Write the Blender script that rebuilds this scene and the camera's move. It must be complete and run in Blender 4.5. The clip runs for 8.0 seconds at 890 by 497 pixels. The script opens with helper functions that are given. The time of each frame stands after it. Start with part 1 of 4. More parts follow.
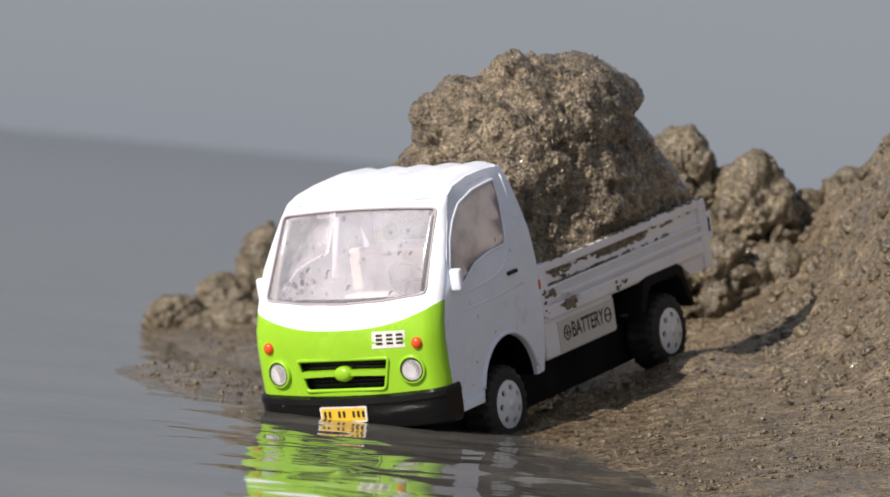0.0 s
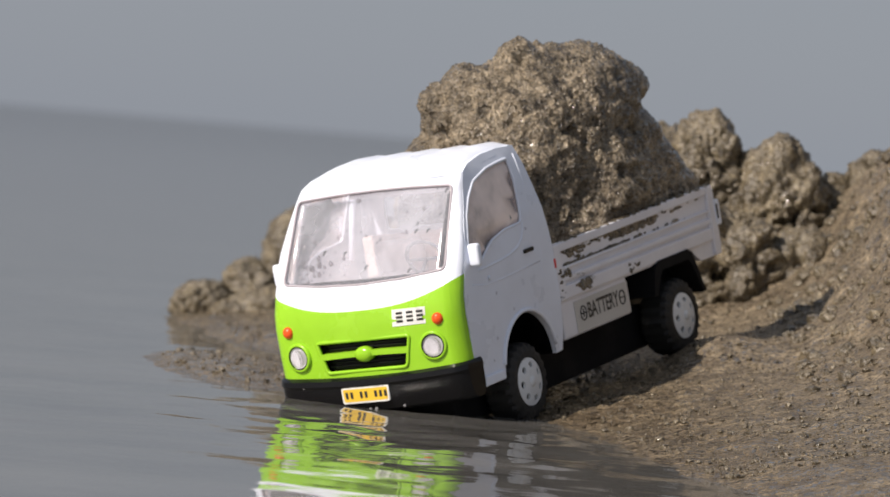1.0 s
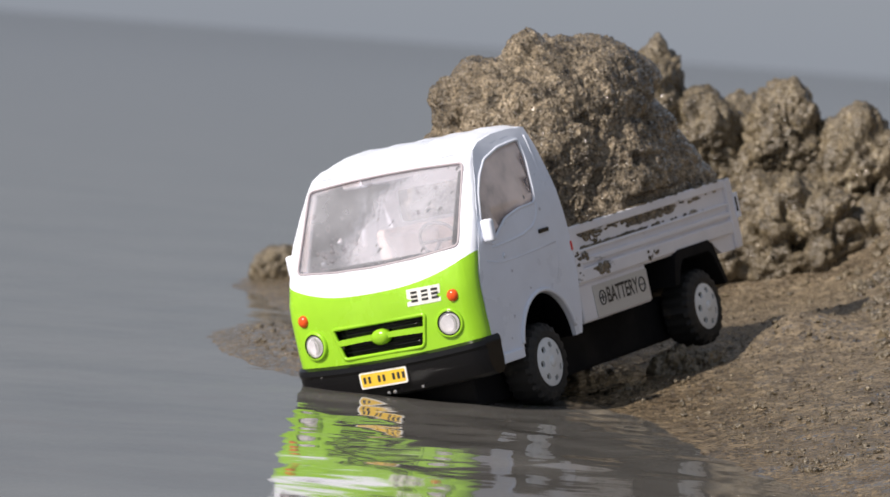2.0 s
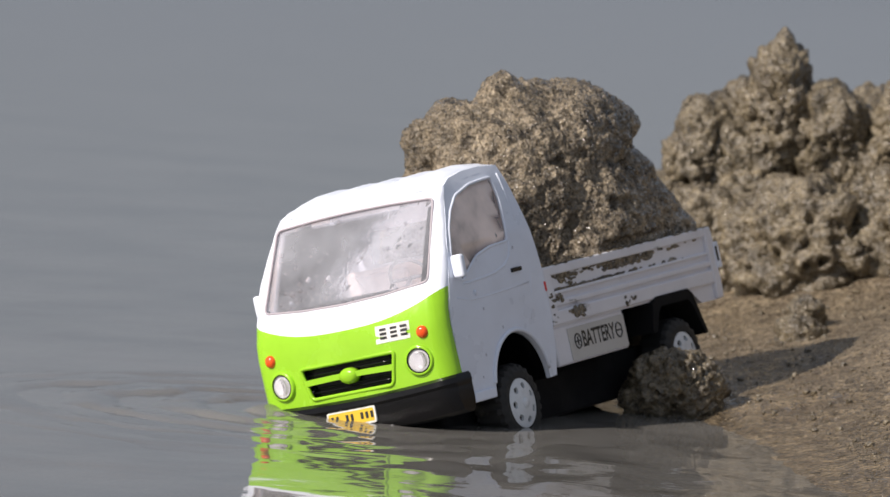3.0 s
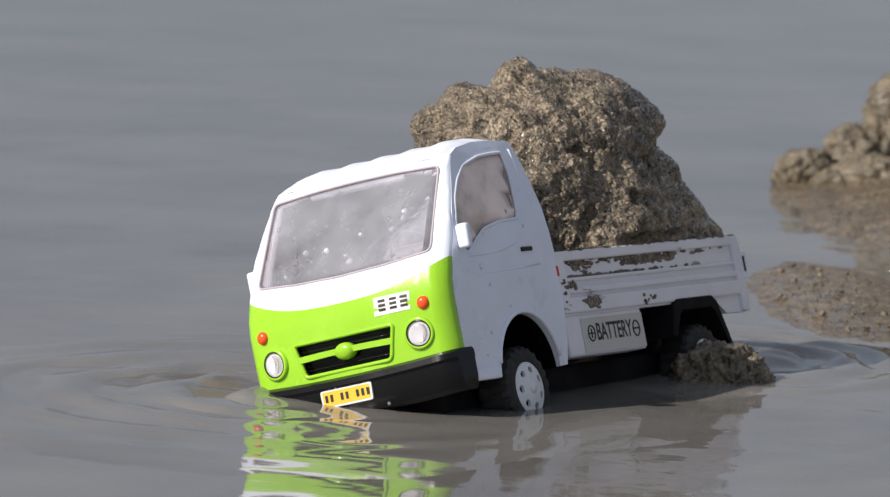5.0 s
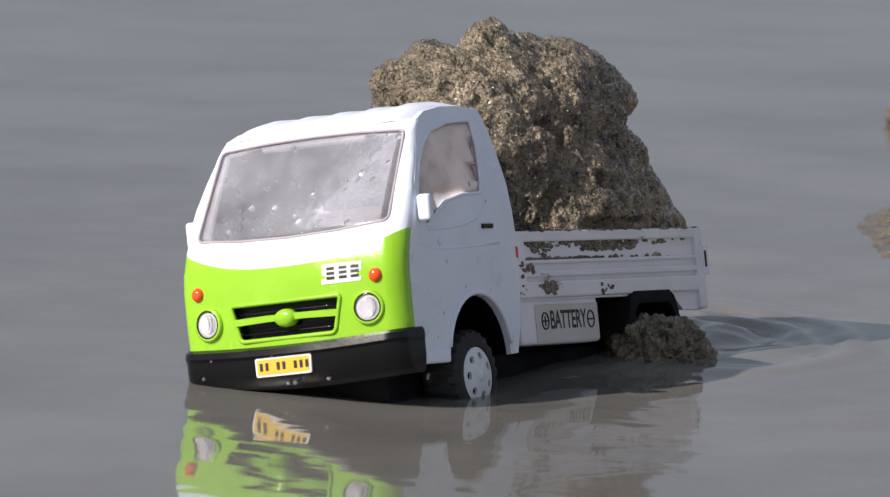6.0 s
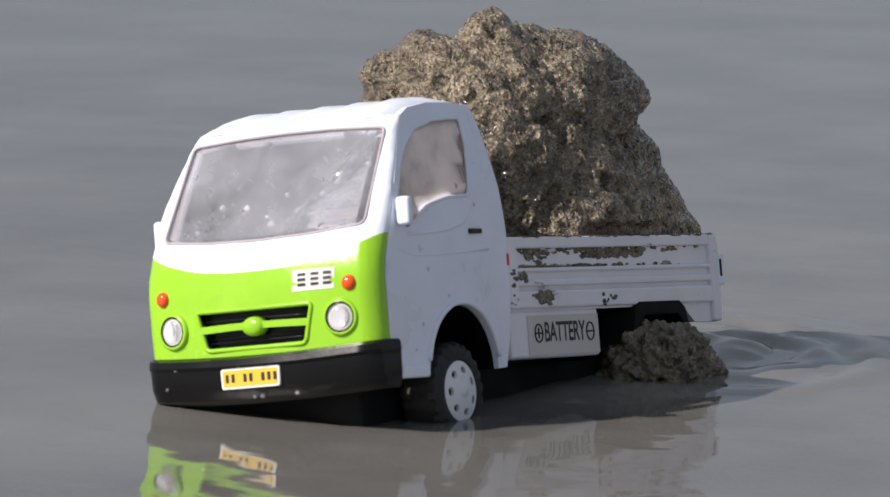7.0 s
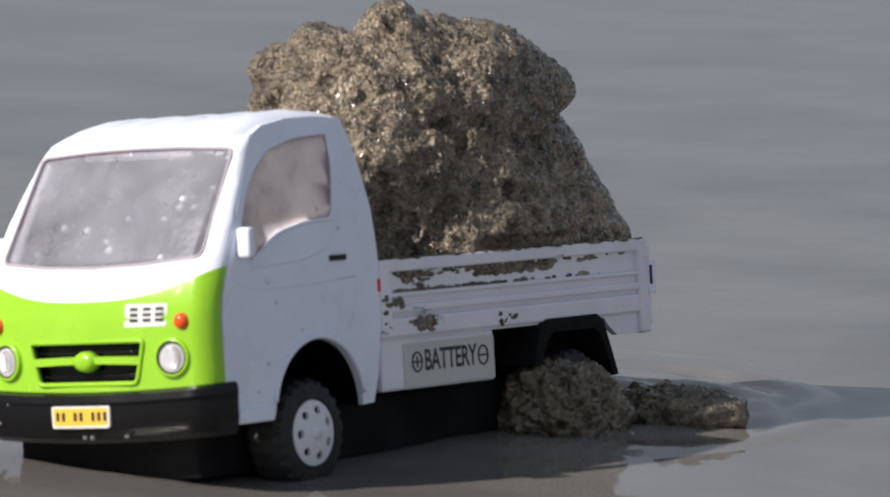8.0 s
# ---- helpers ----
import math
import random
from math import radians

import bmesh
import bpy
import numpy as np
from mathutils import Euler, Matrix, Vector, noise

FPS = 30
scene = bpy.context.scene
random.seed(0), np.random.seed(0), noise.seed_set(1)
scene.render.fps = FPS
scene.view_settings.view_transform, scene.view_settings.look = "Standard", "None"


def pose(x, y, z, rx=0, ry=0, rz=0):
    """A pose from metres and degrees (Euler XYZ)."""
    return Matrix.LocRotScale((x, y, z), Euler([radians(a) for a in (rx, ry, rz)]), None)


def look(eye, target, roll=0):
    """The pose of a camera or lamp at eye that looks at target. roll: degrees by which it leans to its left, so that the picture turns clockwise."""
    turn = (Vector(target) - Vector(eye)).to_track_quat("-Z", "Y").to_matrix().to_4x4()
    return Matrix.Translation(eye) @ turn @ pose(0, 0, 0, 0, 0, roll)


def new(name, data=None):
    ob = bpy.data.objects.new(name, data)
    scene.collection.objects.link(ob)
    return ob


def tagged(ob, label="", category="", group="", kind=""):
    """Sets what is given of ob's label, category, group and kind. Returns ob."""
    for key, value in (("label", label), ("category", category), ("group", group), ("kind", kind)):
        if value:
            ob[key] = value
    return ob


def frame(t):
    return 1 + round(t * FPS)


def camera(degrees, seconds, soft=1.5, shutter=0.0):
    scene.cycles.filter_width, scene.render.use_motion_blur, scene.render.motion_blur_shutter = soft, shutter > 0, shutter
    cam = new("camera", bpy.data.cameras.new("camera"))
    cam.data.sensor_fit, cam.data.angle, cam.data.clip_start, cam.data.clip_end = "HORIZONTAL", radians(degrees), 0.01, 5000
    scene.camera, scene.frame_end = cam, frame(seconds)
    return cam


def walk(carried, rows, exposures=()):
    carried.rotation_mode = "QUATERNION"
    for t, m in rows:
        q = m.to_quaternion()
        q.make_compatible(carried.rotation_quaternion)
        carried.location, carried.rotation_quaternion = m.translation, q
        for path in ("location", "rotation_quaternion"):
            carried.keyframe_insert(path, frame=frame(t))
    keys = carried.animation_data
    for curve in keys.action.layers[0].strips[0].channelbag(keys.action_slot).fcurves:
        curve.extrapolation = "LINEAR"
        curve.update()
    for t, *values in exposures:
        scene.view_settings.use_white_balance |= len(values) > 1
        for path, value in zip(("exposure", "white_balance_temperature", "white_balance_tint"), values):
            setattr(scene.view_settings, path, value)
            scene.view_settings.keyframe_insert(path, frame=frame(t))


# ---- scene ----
# Lengths of the toy are in centimetres and scaled by CM.
CM = 0.01
cam = camera(10.0, 8.0, 1.3, 0.0)
cam.data.dof.use_dof = True
cam.data.dof.focus_distance = 1.25
cam.data.dof.aperture_fstop = 58.0
walk(cam, [
    (0, pose(0.0000, 0.0000, 0.0715, 89.09, -5.19, 0.28)),
    (0.5, pose(0.0000, 0.0000, 0.0709, 89.00, -5.11, 0.41)),
    (1, pose(0.0000, 0.0000, 0.0746, 88.79, -4.96, 0.58)),
    (2.3, pose(0.0000, 0.0000, 0.1039, 87.49, -4.21, 1.88)),
    (2.5, pose(0.0000, 0.0000, 0.1099, 87.41, -4.05, 2.14)),
    (3, pose(0.0000, 0.0000, 0.1245, 86.58, -3.58, 3.01)),
    (3.5, pose(0.0000, 0.0000, 0.1337, 85.92, -3.20, 3.91)),
    (4, pose(0.0000, 0.0000, 0.1458, 85.20, -2.99, 5.08)),
    (4.5, pose(0.0000, 0.0000, 0.1565, 84.49, -2.83, 5.90)),
    (5, pose(0.0000, 0.0000, 0.1739, 83.94, -2.64, 7.44)),
    (5.2, pose(0.0000, 0.0000, 0.1785, 83.70, -2.58, 8.04)),
    (6.3, pose(0.0000, 0.0000, 0.1765, 83.05, -2.39, 9.38)),
    (6.5, pose(0.0000, 0.0000, 0.1765, 83.07, -2.36, 10.15)),
    (7, pose(0.0000, 0.0000, 0.1764, 82.82, -2.31, 11.09)),
    (7.5, pose(0.0000, 0.0000, 0.1763, 82.77, -2.25, 13.78)),
    (8, pose(0.0000, 0.0000, 0.1763, 82.83, -2.19, 14.50)),
], [(0, 0.08, 6500, 15), (2.5, 0.14, 6380, 15), (8, 0.16, 6250, 15)])

# ---- light ----
SUN_AZ, SUN_EL = 232.5, 36.0
sky_world = bpy.data.worlds.new("sky")
scene.world = sky_world
sky_world.use_nodes = True
wn = sky_world.node_tree
sky = wn.nodes.new("ShaderNodeTexSky")
sky.sky_type = 'NISHITA'
sky.sun_disc = False
sky.sun_elevation, sky.sun_rotation = radians(SUN_EL), radians(SUN_AZ)
sky.air_density, sky.dust_density, sky.ozone_density = 1.0, 1.0, 2.0
wn.nodes["Background"].inputs["Strength"].default_value = 0.13
haze = wn.nodes.new("ShaderNodeMix")
haze.data_type = 'RGBA'
haze.inputs[0].default_value = 0.92
haze.inputs[7].default_value = (1.90, 2.12, 2.38, 1)
wn.links.new(sky.outputs["Color"], haze.inputs[6])
wn.links.new(haze.outputs[2], wn.nodes["Background"].inputs["Color"])
sun = new("sun", bpy.data.lights.new("sun", 'SUN'))
sun.data.energy, sun.data.angle, sun.data.color = 5.0, radians(0.6), (1.0, 0.92, 0.80)
to_sun = Vector((math.sin(radians(SUN_AZ)) * math.cos(radians(SUN_EL)), math.cos(radians(SUN_AZ)) * math.cos(radians(SUN_EL)), math.sin(radians(SUN_EL))))
sun.matrix_world = look(to_sun * 3, (0, 0, 0))


# ---- materials ----
class Mat:
    """A node material with small helpers."""

    def __init__(self, name):
        self.m = bpy.data.materials.new(name)
        self.m.use_nodes = True
        self.t = self.m.node_tree
        self.b = self.t.nodes["Principled BSDF"]
        self.out = self.t.nodes["Material Output"]
        self.co = self.node("ShaderNodeTexCoord").outputs["Object"]

    def node(self, kind, **values):
        n = self.t.nodes.new(kind)
        for k, v in values.items():
            n.inputs[k].default_value = v
        return n

    def link(self, a, b):
        self.t.links.new(a, b)

    def noise(self, scale, detail=4.0, rough=0.6, co=None):
        n = self.node("ShaderNodeTexNoise", Scale=scale, Detail=detail, Roughness=rough)
        self.link(co or self.co, n.inputs["Vector"])
        return n.outputs["Fac"]

    def ramp(self, fac, *stops):
        n = self.node("ShaderNodeValToRGB")
        e = n.color_ramp.elements
        while len(e) < len(stops):
            e.new(0.5)
        for el, (p, c) in zip(e, stops):
            el.position = p
            el.color = (*c, 1) if isinstance(c, tuple) else (c, c, c, 1)
        self.link(fac, n.inputs["Fac"])
        return n.outputs["Color"]

    def mix(self, fac, a, b, blend='MIX'):
        n = self.node("ShaderNodeMix")
        n.data_type, n.blend_type = 'RGBA', blend
        for sock, v in ((n.inputs[0], fac), (n.inputs[6], a), (n.inputs[7], b)):
            if isinstance(v, (int, float)):
                sock.default_value = v if sock.type == 'VALUE' else (v, v, v, 1)
            elif isinstance(v, tuple):
                sock.default_value = (*v, 1)
            else:
                self.link(v, sock)
        return n.outputs[2]

    def bump(self, height, strength, distance, before=None):
        n = self.node("ShaderNodeBump", Strength=strength, Distance=distance)
        self.link(height, n.inputs["Height"])
        if before:
            self.link(before, n.inputs["Normal"])
        return n.outputs["Normal"]

    def set(self, **values):
        for k, v in values.items():
            sock = self.b.inputs[k.replace("_", " ")]
            if isinstance(v, (int, float)):
                sock.default_value = v
            elif isinstance(v, tuple):
                sock.default_value = (*v, 1) if len(v) == 3 else v
            else:
                self.link(v, sock)
        return self


def sand_material(name, light, dark, grain, rough, relief=1.0, wet=0.0, glint=0.5, shine=0.5):
    """Wet, glittering sand: grains, clots with shade coloured into their hollows, and damp patches."""
    k = Mat(name)
    grains = k.noise(grain, 2.0, 0.7)
    coarse = k.noise(grain * 0.33, 3.0, 0.7)
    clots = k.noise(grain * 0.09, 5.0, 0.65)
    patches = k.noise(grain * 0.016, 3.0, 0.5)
    # clots and coarse also drive the bump, so its hollows are painted darker
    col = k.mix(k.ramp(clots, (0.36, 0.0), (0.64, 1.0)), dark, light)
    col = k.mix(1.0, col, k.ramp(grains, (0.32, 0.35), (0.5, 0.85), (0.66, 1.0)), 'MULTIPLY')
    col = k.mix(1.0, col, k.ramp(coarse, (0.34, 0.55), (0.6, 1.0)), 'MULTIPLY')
    col = k.mix(k.ramp(patches, (0.42, 0.0), (0.66, 0.55)), col, tuple(c * 0.9 for c in dark))
    cells = k.node("ShaderNodeTexVoronoi", Scale=grain * 0.7)
    k.link(k.co, cells.inputs["Vector"])
    facet = k.node("ShaderNodeSeparateColor")
    k.link(cells.outputs["Color"], facet.inputs[0])
    gloss = k.ramp(facet.outputs[0], (0.0, rough), (0.74, rough), (0.80, 0.10))
    # each grain is a facet that leans its own way
    centre = k.node("ShaderNodeVectorMath")
    centre.operation = 'SUBTRACT'
    k.link(cells.outputs["Color"], centre.inputs[0])
    centre.inputs[1].default_value = (0.5, 0.5, 0.5)
    lean = k.node("ShaderNodeVectorMath")
    lean.operation = 'SCALE'
    lean.inputs["Scale"].default_value = 0.7 * relief
    k.link(centre.outputs[0], lean.inputs[0])
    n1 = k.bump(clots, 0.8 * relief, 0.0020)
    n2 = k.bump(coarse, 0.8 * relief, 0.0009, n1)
    summed = k.node("ShaderNodeVectorMath")
    k.link(n2, summed.inputs[0]), k.link(lean.outputs[0], summed.inputs[1])
    unit = k.node("ShaderNodeVectorMath")
    unit.operation = 'NORMALIZE'
    k.link(summed.outputs[0], unit.inputs[0])
    n3 = unit.outputs[0]
    # the wet film on each grain leans further still, and glints when it meets the sun
    tilt = k.node("ShaderNodeVectorMath")
    tilt.operation = 'SCALE'
    tilt.inputs["Scale"].default_value = 1.5 * relief
    k.link(centre.outputs[0], tilt.inputs[0])
    film = k.node("ShaderNodeVectorMath")
    k.link(n2, film.inputs[0]), k.link(tilt.outputs[0], film.inputs[1])
    film_unit = k.node("ShaderNodeVectorMath")
    film_unit.operation = 'NORMALIZE'
    k.link(film.outputs[0], film_unit.inputs[0])
    if wet:
        # the strip that the waves reach is soaked: darker and shiny
        place = k.node("ShaderNodeSeparateXYZ")
        k.link(k.co, place.inputs[0])
        high = k.node("ShaderNodeMath")
        high.operation = 'MULTIPLY_ADD'
        k.link(k.noise(40, 4.0), high.inputs[0])
        high.inputs[1].default_value = -0.010
        k.link(place.outputs[2], high.inputs[2])
        dry = k.ramp(high.outputs[0], (0.0, 0.0), (wet, 1.0))
        col = k.mix(dry, k.mix(1.0, col, (0.86, 0.83, 0.78), 'MULTIPLY'), col)
        gloss = k.mix(dry, k.mix(1.0, gloss, 0.55, 'MULTIPLY'), gloss)
    spark = k.ramp(facet.outputs[1], (0.62, 0.0), (0.68, glint))
    k.set(Base_Color=col, Roughness=gloss, Normal=n3, Specular_IOR_Level=shine, Coat_Weight=spark, Coat_Roughness=0.12, Coat_IOR=2.1, Coat_Normal=film_unit.outputs[0])
    return k.m


def plastic(name, colour, rough=0.35, dirt=0.0, tone=0.9, bump=0.12, shine=0.5):
    """Moulded toy plastic with faint mottling, drops and smears."""
    k = Mat(name)
    cloud = k.noise(60, 4.0)
    fine = k.noise(700, 3.0)
    col = k.mix(k.ramp(cloud, (0.35, 0.0), (0.7, 1.0)), tuple(c * tone for c in colour), colour)
    if dirt:
        smear = k.noise(130, 6.0, 0.7)
        col = k.mix(k.ramp(smear, (0.60, 0.0), (0.70, dirt)), col, (0.12, 0.10, 0.08))
    k.set(Base_Color=col, Roughness=k.ramp(cloud, (0.3, rough * 0.8), (0.7, min(1.0, rough * 1.3))), Normal=k.bump(fine, bump, 0.0003), Specular_IOR_Level=shine)
    return k.m


SAND = sand_material("wet_sand", (0.30, 0.245, 0.155), (0.10, 0.080, 0.051), 1700, 0.42, 1.0, 0.0, 0.6, 0.6)
SAND_FLAT = sand_material("sand_flat", (0.37, 0.296, 0.196), (0.14, 0.109, 0.073), 1400, 0.48, 1.4, 0.010, 0.6, 0.35)
# the load's dark tone is set low to paint shade between its clots
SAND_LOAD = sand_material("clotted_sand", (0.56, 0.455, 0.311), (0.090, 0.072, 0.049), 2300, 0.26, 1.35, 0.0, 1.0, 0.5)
WHITE = plastic("white_plastic", (0.80, 0.85, 0.96), 0.30)


def muddy_plastic():
    """White plastic with streaks and blots of dried mud."""
    k = Mat("muddy_white_plastic")
    long = k.node("ShaderNodeMapping", Scale=(0.35, 1.0, 1.3))
    k.link(k.co, long.inputs["Vector"])
    streak = k.noise(190, 6.0, 0.72, long.outputs[0])
    blot = k.noise(75, 5.0, 0.7)
    mud = k.mix(1.0, k.ramp(streak, (0.62, 0.0), (0.66, 1.0)), k.ramp(blot, (0.50, 0.0), (0.56, 1.0)), 'MULTIPLY')
    cloud = k.noise(60, 4.0)
    col = k.mix(k.ramp(cloud, (0.35, 0.0), (0.7, 1.0)), (0.72, 0.72, 0.77), (0.82, 0.82, 0.87))
    col = k.mix(mud, col, k.mix(k.noise(900), (0.05, 0.042, 0.032), (0.16, 0.135, 0.10)))
    k.set(Base_Color=col, Roughness=k.ramp(mud, (0.0, 0.35), (1.0, 0.7)), Normal=k.bump(mud, 0.5, 0.0005))
    return k.m


WHITE_DIRTY = muddy_plastic()
GREEN = plastic("lime_plastic", (0.30, 0.61, 0.02), 0.25)
BLACK = plastic("black_plastic", (0.006, 0.006, 0.007), 0.20, 0.0, bump=0.06, shine=0.28)
BLACK_MATT = plastic("matt_black_plastic", (0.006, 0.006, 0.007), 0.85, shine=0.2)
RUBBER = plastic("black_rubber", (0.014, 0.014, 0.014), 0.7, 0.35, bump=0.4)
RIM = plastic("grey_white_plastic", (0.74, 0.77, 0.80), 0.4, 0.2)
ORANGE = plastic("orange_plastic", (0.85, 0.10, 0.015), 0.2)
RED = plastic("red_plastic", (0.7, 0.03, 0.02), 0.25)
HUB_GREY = plastic("hub_grey_plastic", (0.13, 0.135, 0.14), 0.5)
PINK = plastic("pale_pink_plastic", (0.78, 0.62, 0.54), 0.5)
GREY = plastic("pale_grey_plastic", (0.72, 0.64, 0.62), 0.5)
DARK_GREY = plastic("dark_grey_plastic", (0.05, 0.05, 0.06), 0.5)
PLATE = plastic("yellow_sticker", (0.78, 0.50, 0.03), 0.4)
STICKER = plastic("white_sticker", (0.74, 0.74, 0.72), 0.4, 0.35)
STICKER_GREY = plastic("grey_sticker", (0.58, 0.57, 0.55), 0.4, 0.25)
SILVER = plastic("silver_paint", (0.68, 0.69, 0.70), 0.3)
INK = plastic("black_ink", (0.015, 0.015, 0.015), 0.5)


def glass_material(name, haze, tint):
    """Thin clear plastic under a mist: dried water and drops; on side panes, painted interior light."""
    k = Mat(name)
    spots = k.noise(260, 5.0, 0.65)
    big = k.noise(55, 3.0)
    mist = k.node("ShaderNodeBsdfDiffuse", Color=(*tint, 1))
    clear = k.node("ShaderNodeBsdfTransparent", Color=(0.94, 0.93, 0.96, 1))
    gloss = k.node("ShaderNodeBsdfGlossy", Roughness=0.06)
    drops = k.node("ShaderNodeTexVoronoi", Scale=330.0)
    k.link(k.co, drops.inputs["Vector"])
    pick = k.node("ShaderNodeSeparateColor")
    k.link(drops.outputs["Color"], pick.inputs[0])
    bead = k.mix(1.0, k.ramp(drops.outputs["Distance"], (0.05, 1.0), (0.30, 0.0)), k.ramp(pick.outputs[0], (0.80, 0.0), (0.84, 1.0)), 'MULTIPLY')
    nrm = k.bump(bead, 0.8, 0.0006, k.bump(spots, 0.04, 0.0005))
    k.link(nrm, gloss.inputs["Normal"])
    amount = k.mix(k.ramp(big, (0.3, 0.0), (0.7, 1.0)), k.ramp(spots, (0.35, haze * 0.55), (0.7, haze * 0.85)), haze * 1.3)
    a = k.node("ShaderNodeMixShader")
    k.link(amount, a.inputs[0]), k.link(clear.outputs[0], a.inputs[1]), k.link(mist.outputs[0], a.inputs[2])
    fr = k.node("ShaderNodeFresnel", IOR=1.45)
    k.link(nrm, fr.inputs["Normal"])
    b = k.node("ShaderNodeMixShader")
    k.link(fr.outputs[0], b.inputs[0]), k.link(a.outputs[0], b.inputs[1]), k.link(gloss.outputs[0], b.inputs[2])
    k.link(b.outputs[0], k.out.inputs["Surface"])
    return k.m


def water_material(name, silt_colour, low, high):
    """Shallow silty water: a glossy skin over a murky, half clear body."""
    k = Mat(name)
    wide = k.node("ShaderNodeMapping", Scale=(1.0, 1.9, 1.0), Rotation=(0, 0, 0.35))
    k.link(k.co, wide.inputs["Vector"])
    swell = k.noise(13, 2.0, 0.45, wide.outputs[0])
    ripple = k.noise(48, 2.0, 0.45, wide.outputs[0])
    nrm = k.bump(ripple, 0.030, 0.0030, k.bump(swell, 0.032, 0.010))
    silt = k.node("ShaderNodeBsdfDiffuse", Color=silt_colour)
    clear = k.node("ShaderNodeBsdfTransparent", Color=(0.90, 0.83, 0.72, 1))
    body = k.node("ShaderNodeMixShader")
    k.link(k.ramp(k.noise(9, 3.0), (0.35, low), (0.65, high)), body.inputs[0])
    k.link(clear.outputs[0], body.inputs[1]), k.link(silt.outputs[0], body.inputs[2])
    gloss = k.node("ShaderNodeBsdfGlossy", Roughness=0.045)
    k.link(nrm, gloss.inputs["Normal"])
    fr = k.node("ShaderNodeFresnel", IOR=1.50)
    k.link(nrm, fr.inputs["Normal"])
    skin = k.node("ShaderNodeMixShader")
    k.link(fr.outputs[0], skin.inputs[0]), k.link(body.outputs[0], skin.inputs[1]), k.link(gloss.outputs[0], skin.inputs[2])
    k.link(skin.outputs[0], k.out.inputs["Surface"])
    return k.m


DROP = glass_material("water_drop", 0.16, (0.90, 0.90, 0.92))
LENS = glass_material("clear_lens", 0.10, (0.85, 0.86, 0.88))
GLASS = glass_material("clouded_windscreen", 0.26, (0.76, 0.78, 0.86))
# pink mist paints the glow of the sunlit cab onto the pane
LIT_SIDE_GLASS = glass_material("lit_side_glass", 0.80, (1.0, 0.84, 0.76))
WATER = water_material("silty_water", (0.36, 0.348, 0.325, 1), 0.36, 0.52)
WATER_MURKY = water_material("churned_silty_water", (0.15, 0.13, 0.095, 1), 0.6, 0.9)


# ---- mesh helpers ----
def finish(name, bm, material, parent=None, label="", smooth=True):
    me = bpy.data.meshes.new(name)
    bm.to_mesh(me)
    bm.free()
    me.materials.append(material)
    for p in me.polygons:
        p.use_smooth = smooth
    ob = new(name, me)
    if parent:
        ob.parent = parent
    return tagged(ob, label)


def part(name, bm, material, parent, label="", smooth=False):
    """Links a bmesh, built in centimetres, as one mesh under a thing or part."""
    bmesh.ops.scale(bm, vec=(CM, CM, CM), verts=bm.verts)
    return finish(name, bm, material, parent, label, smooth)


def sharp(ob, degrees=35):
    """Smooth shading with hard edges kept."""
    me = ob.data
    for p in me.polygons:
        p.use_smooth = True
    bm = bmesh.new()
    bm.from_mesh(me)
    for e in bm.edges:
        if len(e.link_faces) == 2 and e.calc_face_angle(0) > radians(degrees):
            e.smooth = False
    bm.to_mesh(me)
    bm.free()
    return ob


def box(x0, x1, y0, y1, z0, z1, bevel=0.06, seg=2):
    bm = bmesh.new()
    bmesh.ops.create_cube(bm, size=1)
    for v in bm.verts:
        v.co = Vector(((x0 + x1) / 2 + v.co.x * (x1 - x0), (y0 + y1) / 2 + v.co.y * (y1 - y0), (z0 + z1) / 2 + v.co.z * (z1 - z0)))
    if bevel:
        bmesh.ops.bevel(bm, geom=bm.edges[:], offset=bevel, segments=seg, affect='EDGES', profile=0.5)
    return bm


def plate2d(outline, holes, cuts_u, cuts_v, place, thick=0.0):
    """A plate cut from a flat outline with holes, sliced along u and v, then bent by place(u, v, depth)."""
    bm = bmesh.new()
    edges = []
    for loop in (outline, *holes):
        vs = [bm.verts.new((u, v, 0)) for u, v in loop]
        edges += [bm.edges.new((a, b)) for a, b in zip(vs, vs[1:] + vs[:1])]
    bmesh.ops.triangle_fill(bm, use_beauty=True, use_dissolve=False, edges=edges, normal=(0, 0, 1))
    for axis, cuts in ((0, cuts_u), (1, cuts_v)):
        for c in cuts:
            co, no = [0, 0, 0], [0, 0, 0]
            co[axis], no[axis] = c, 1
            bmesh.ops.bisect_plane(bm, geom=bm.verts[:] + bm.edges[:] + bm.faces[:], plane_co=co, plane_no=no, dist=1e-5)
    if thick:
        ret = bmesh.ops.duplicate(bm, geom=bm.verts[:] + bm.edges[:] + bm.faces[:])
        pair = ret["vert_map"]
        border = [e for e in bm.edges if e.is_boundary and e.verts[0] in pair and e.verts[1] in pair]
        inner = set()
        for f in ret["geom"]:
            if isinstance(f, bmesh.types.BMVert):
                inner.add(f)
        for e in border:
            a, b = e.verts
            if a in inner or b in inner:
                continue
            try:
                bm.faces.new((a, b, pair[b], pair[a]))
            except ValueError:
                pass
        for v in bm.verts:
            v.co = place(v.co.x, v.co.y, thick if v in inner else 0.0)
    else:
        for v in bm.verts:
            v.co = place(v.co.x, v.co.y, 0.0)
    bmesh.ops.recalc_face_normals(bm, faces=bm.faces[:])
    return bm


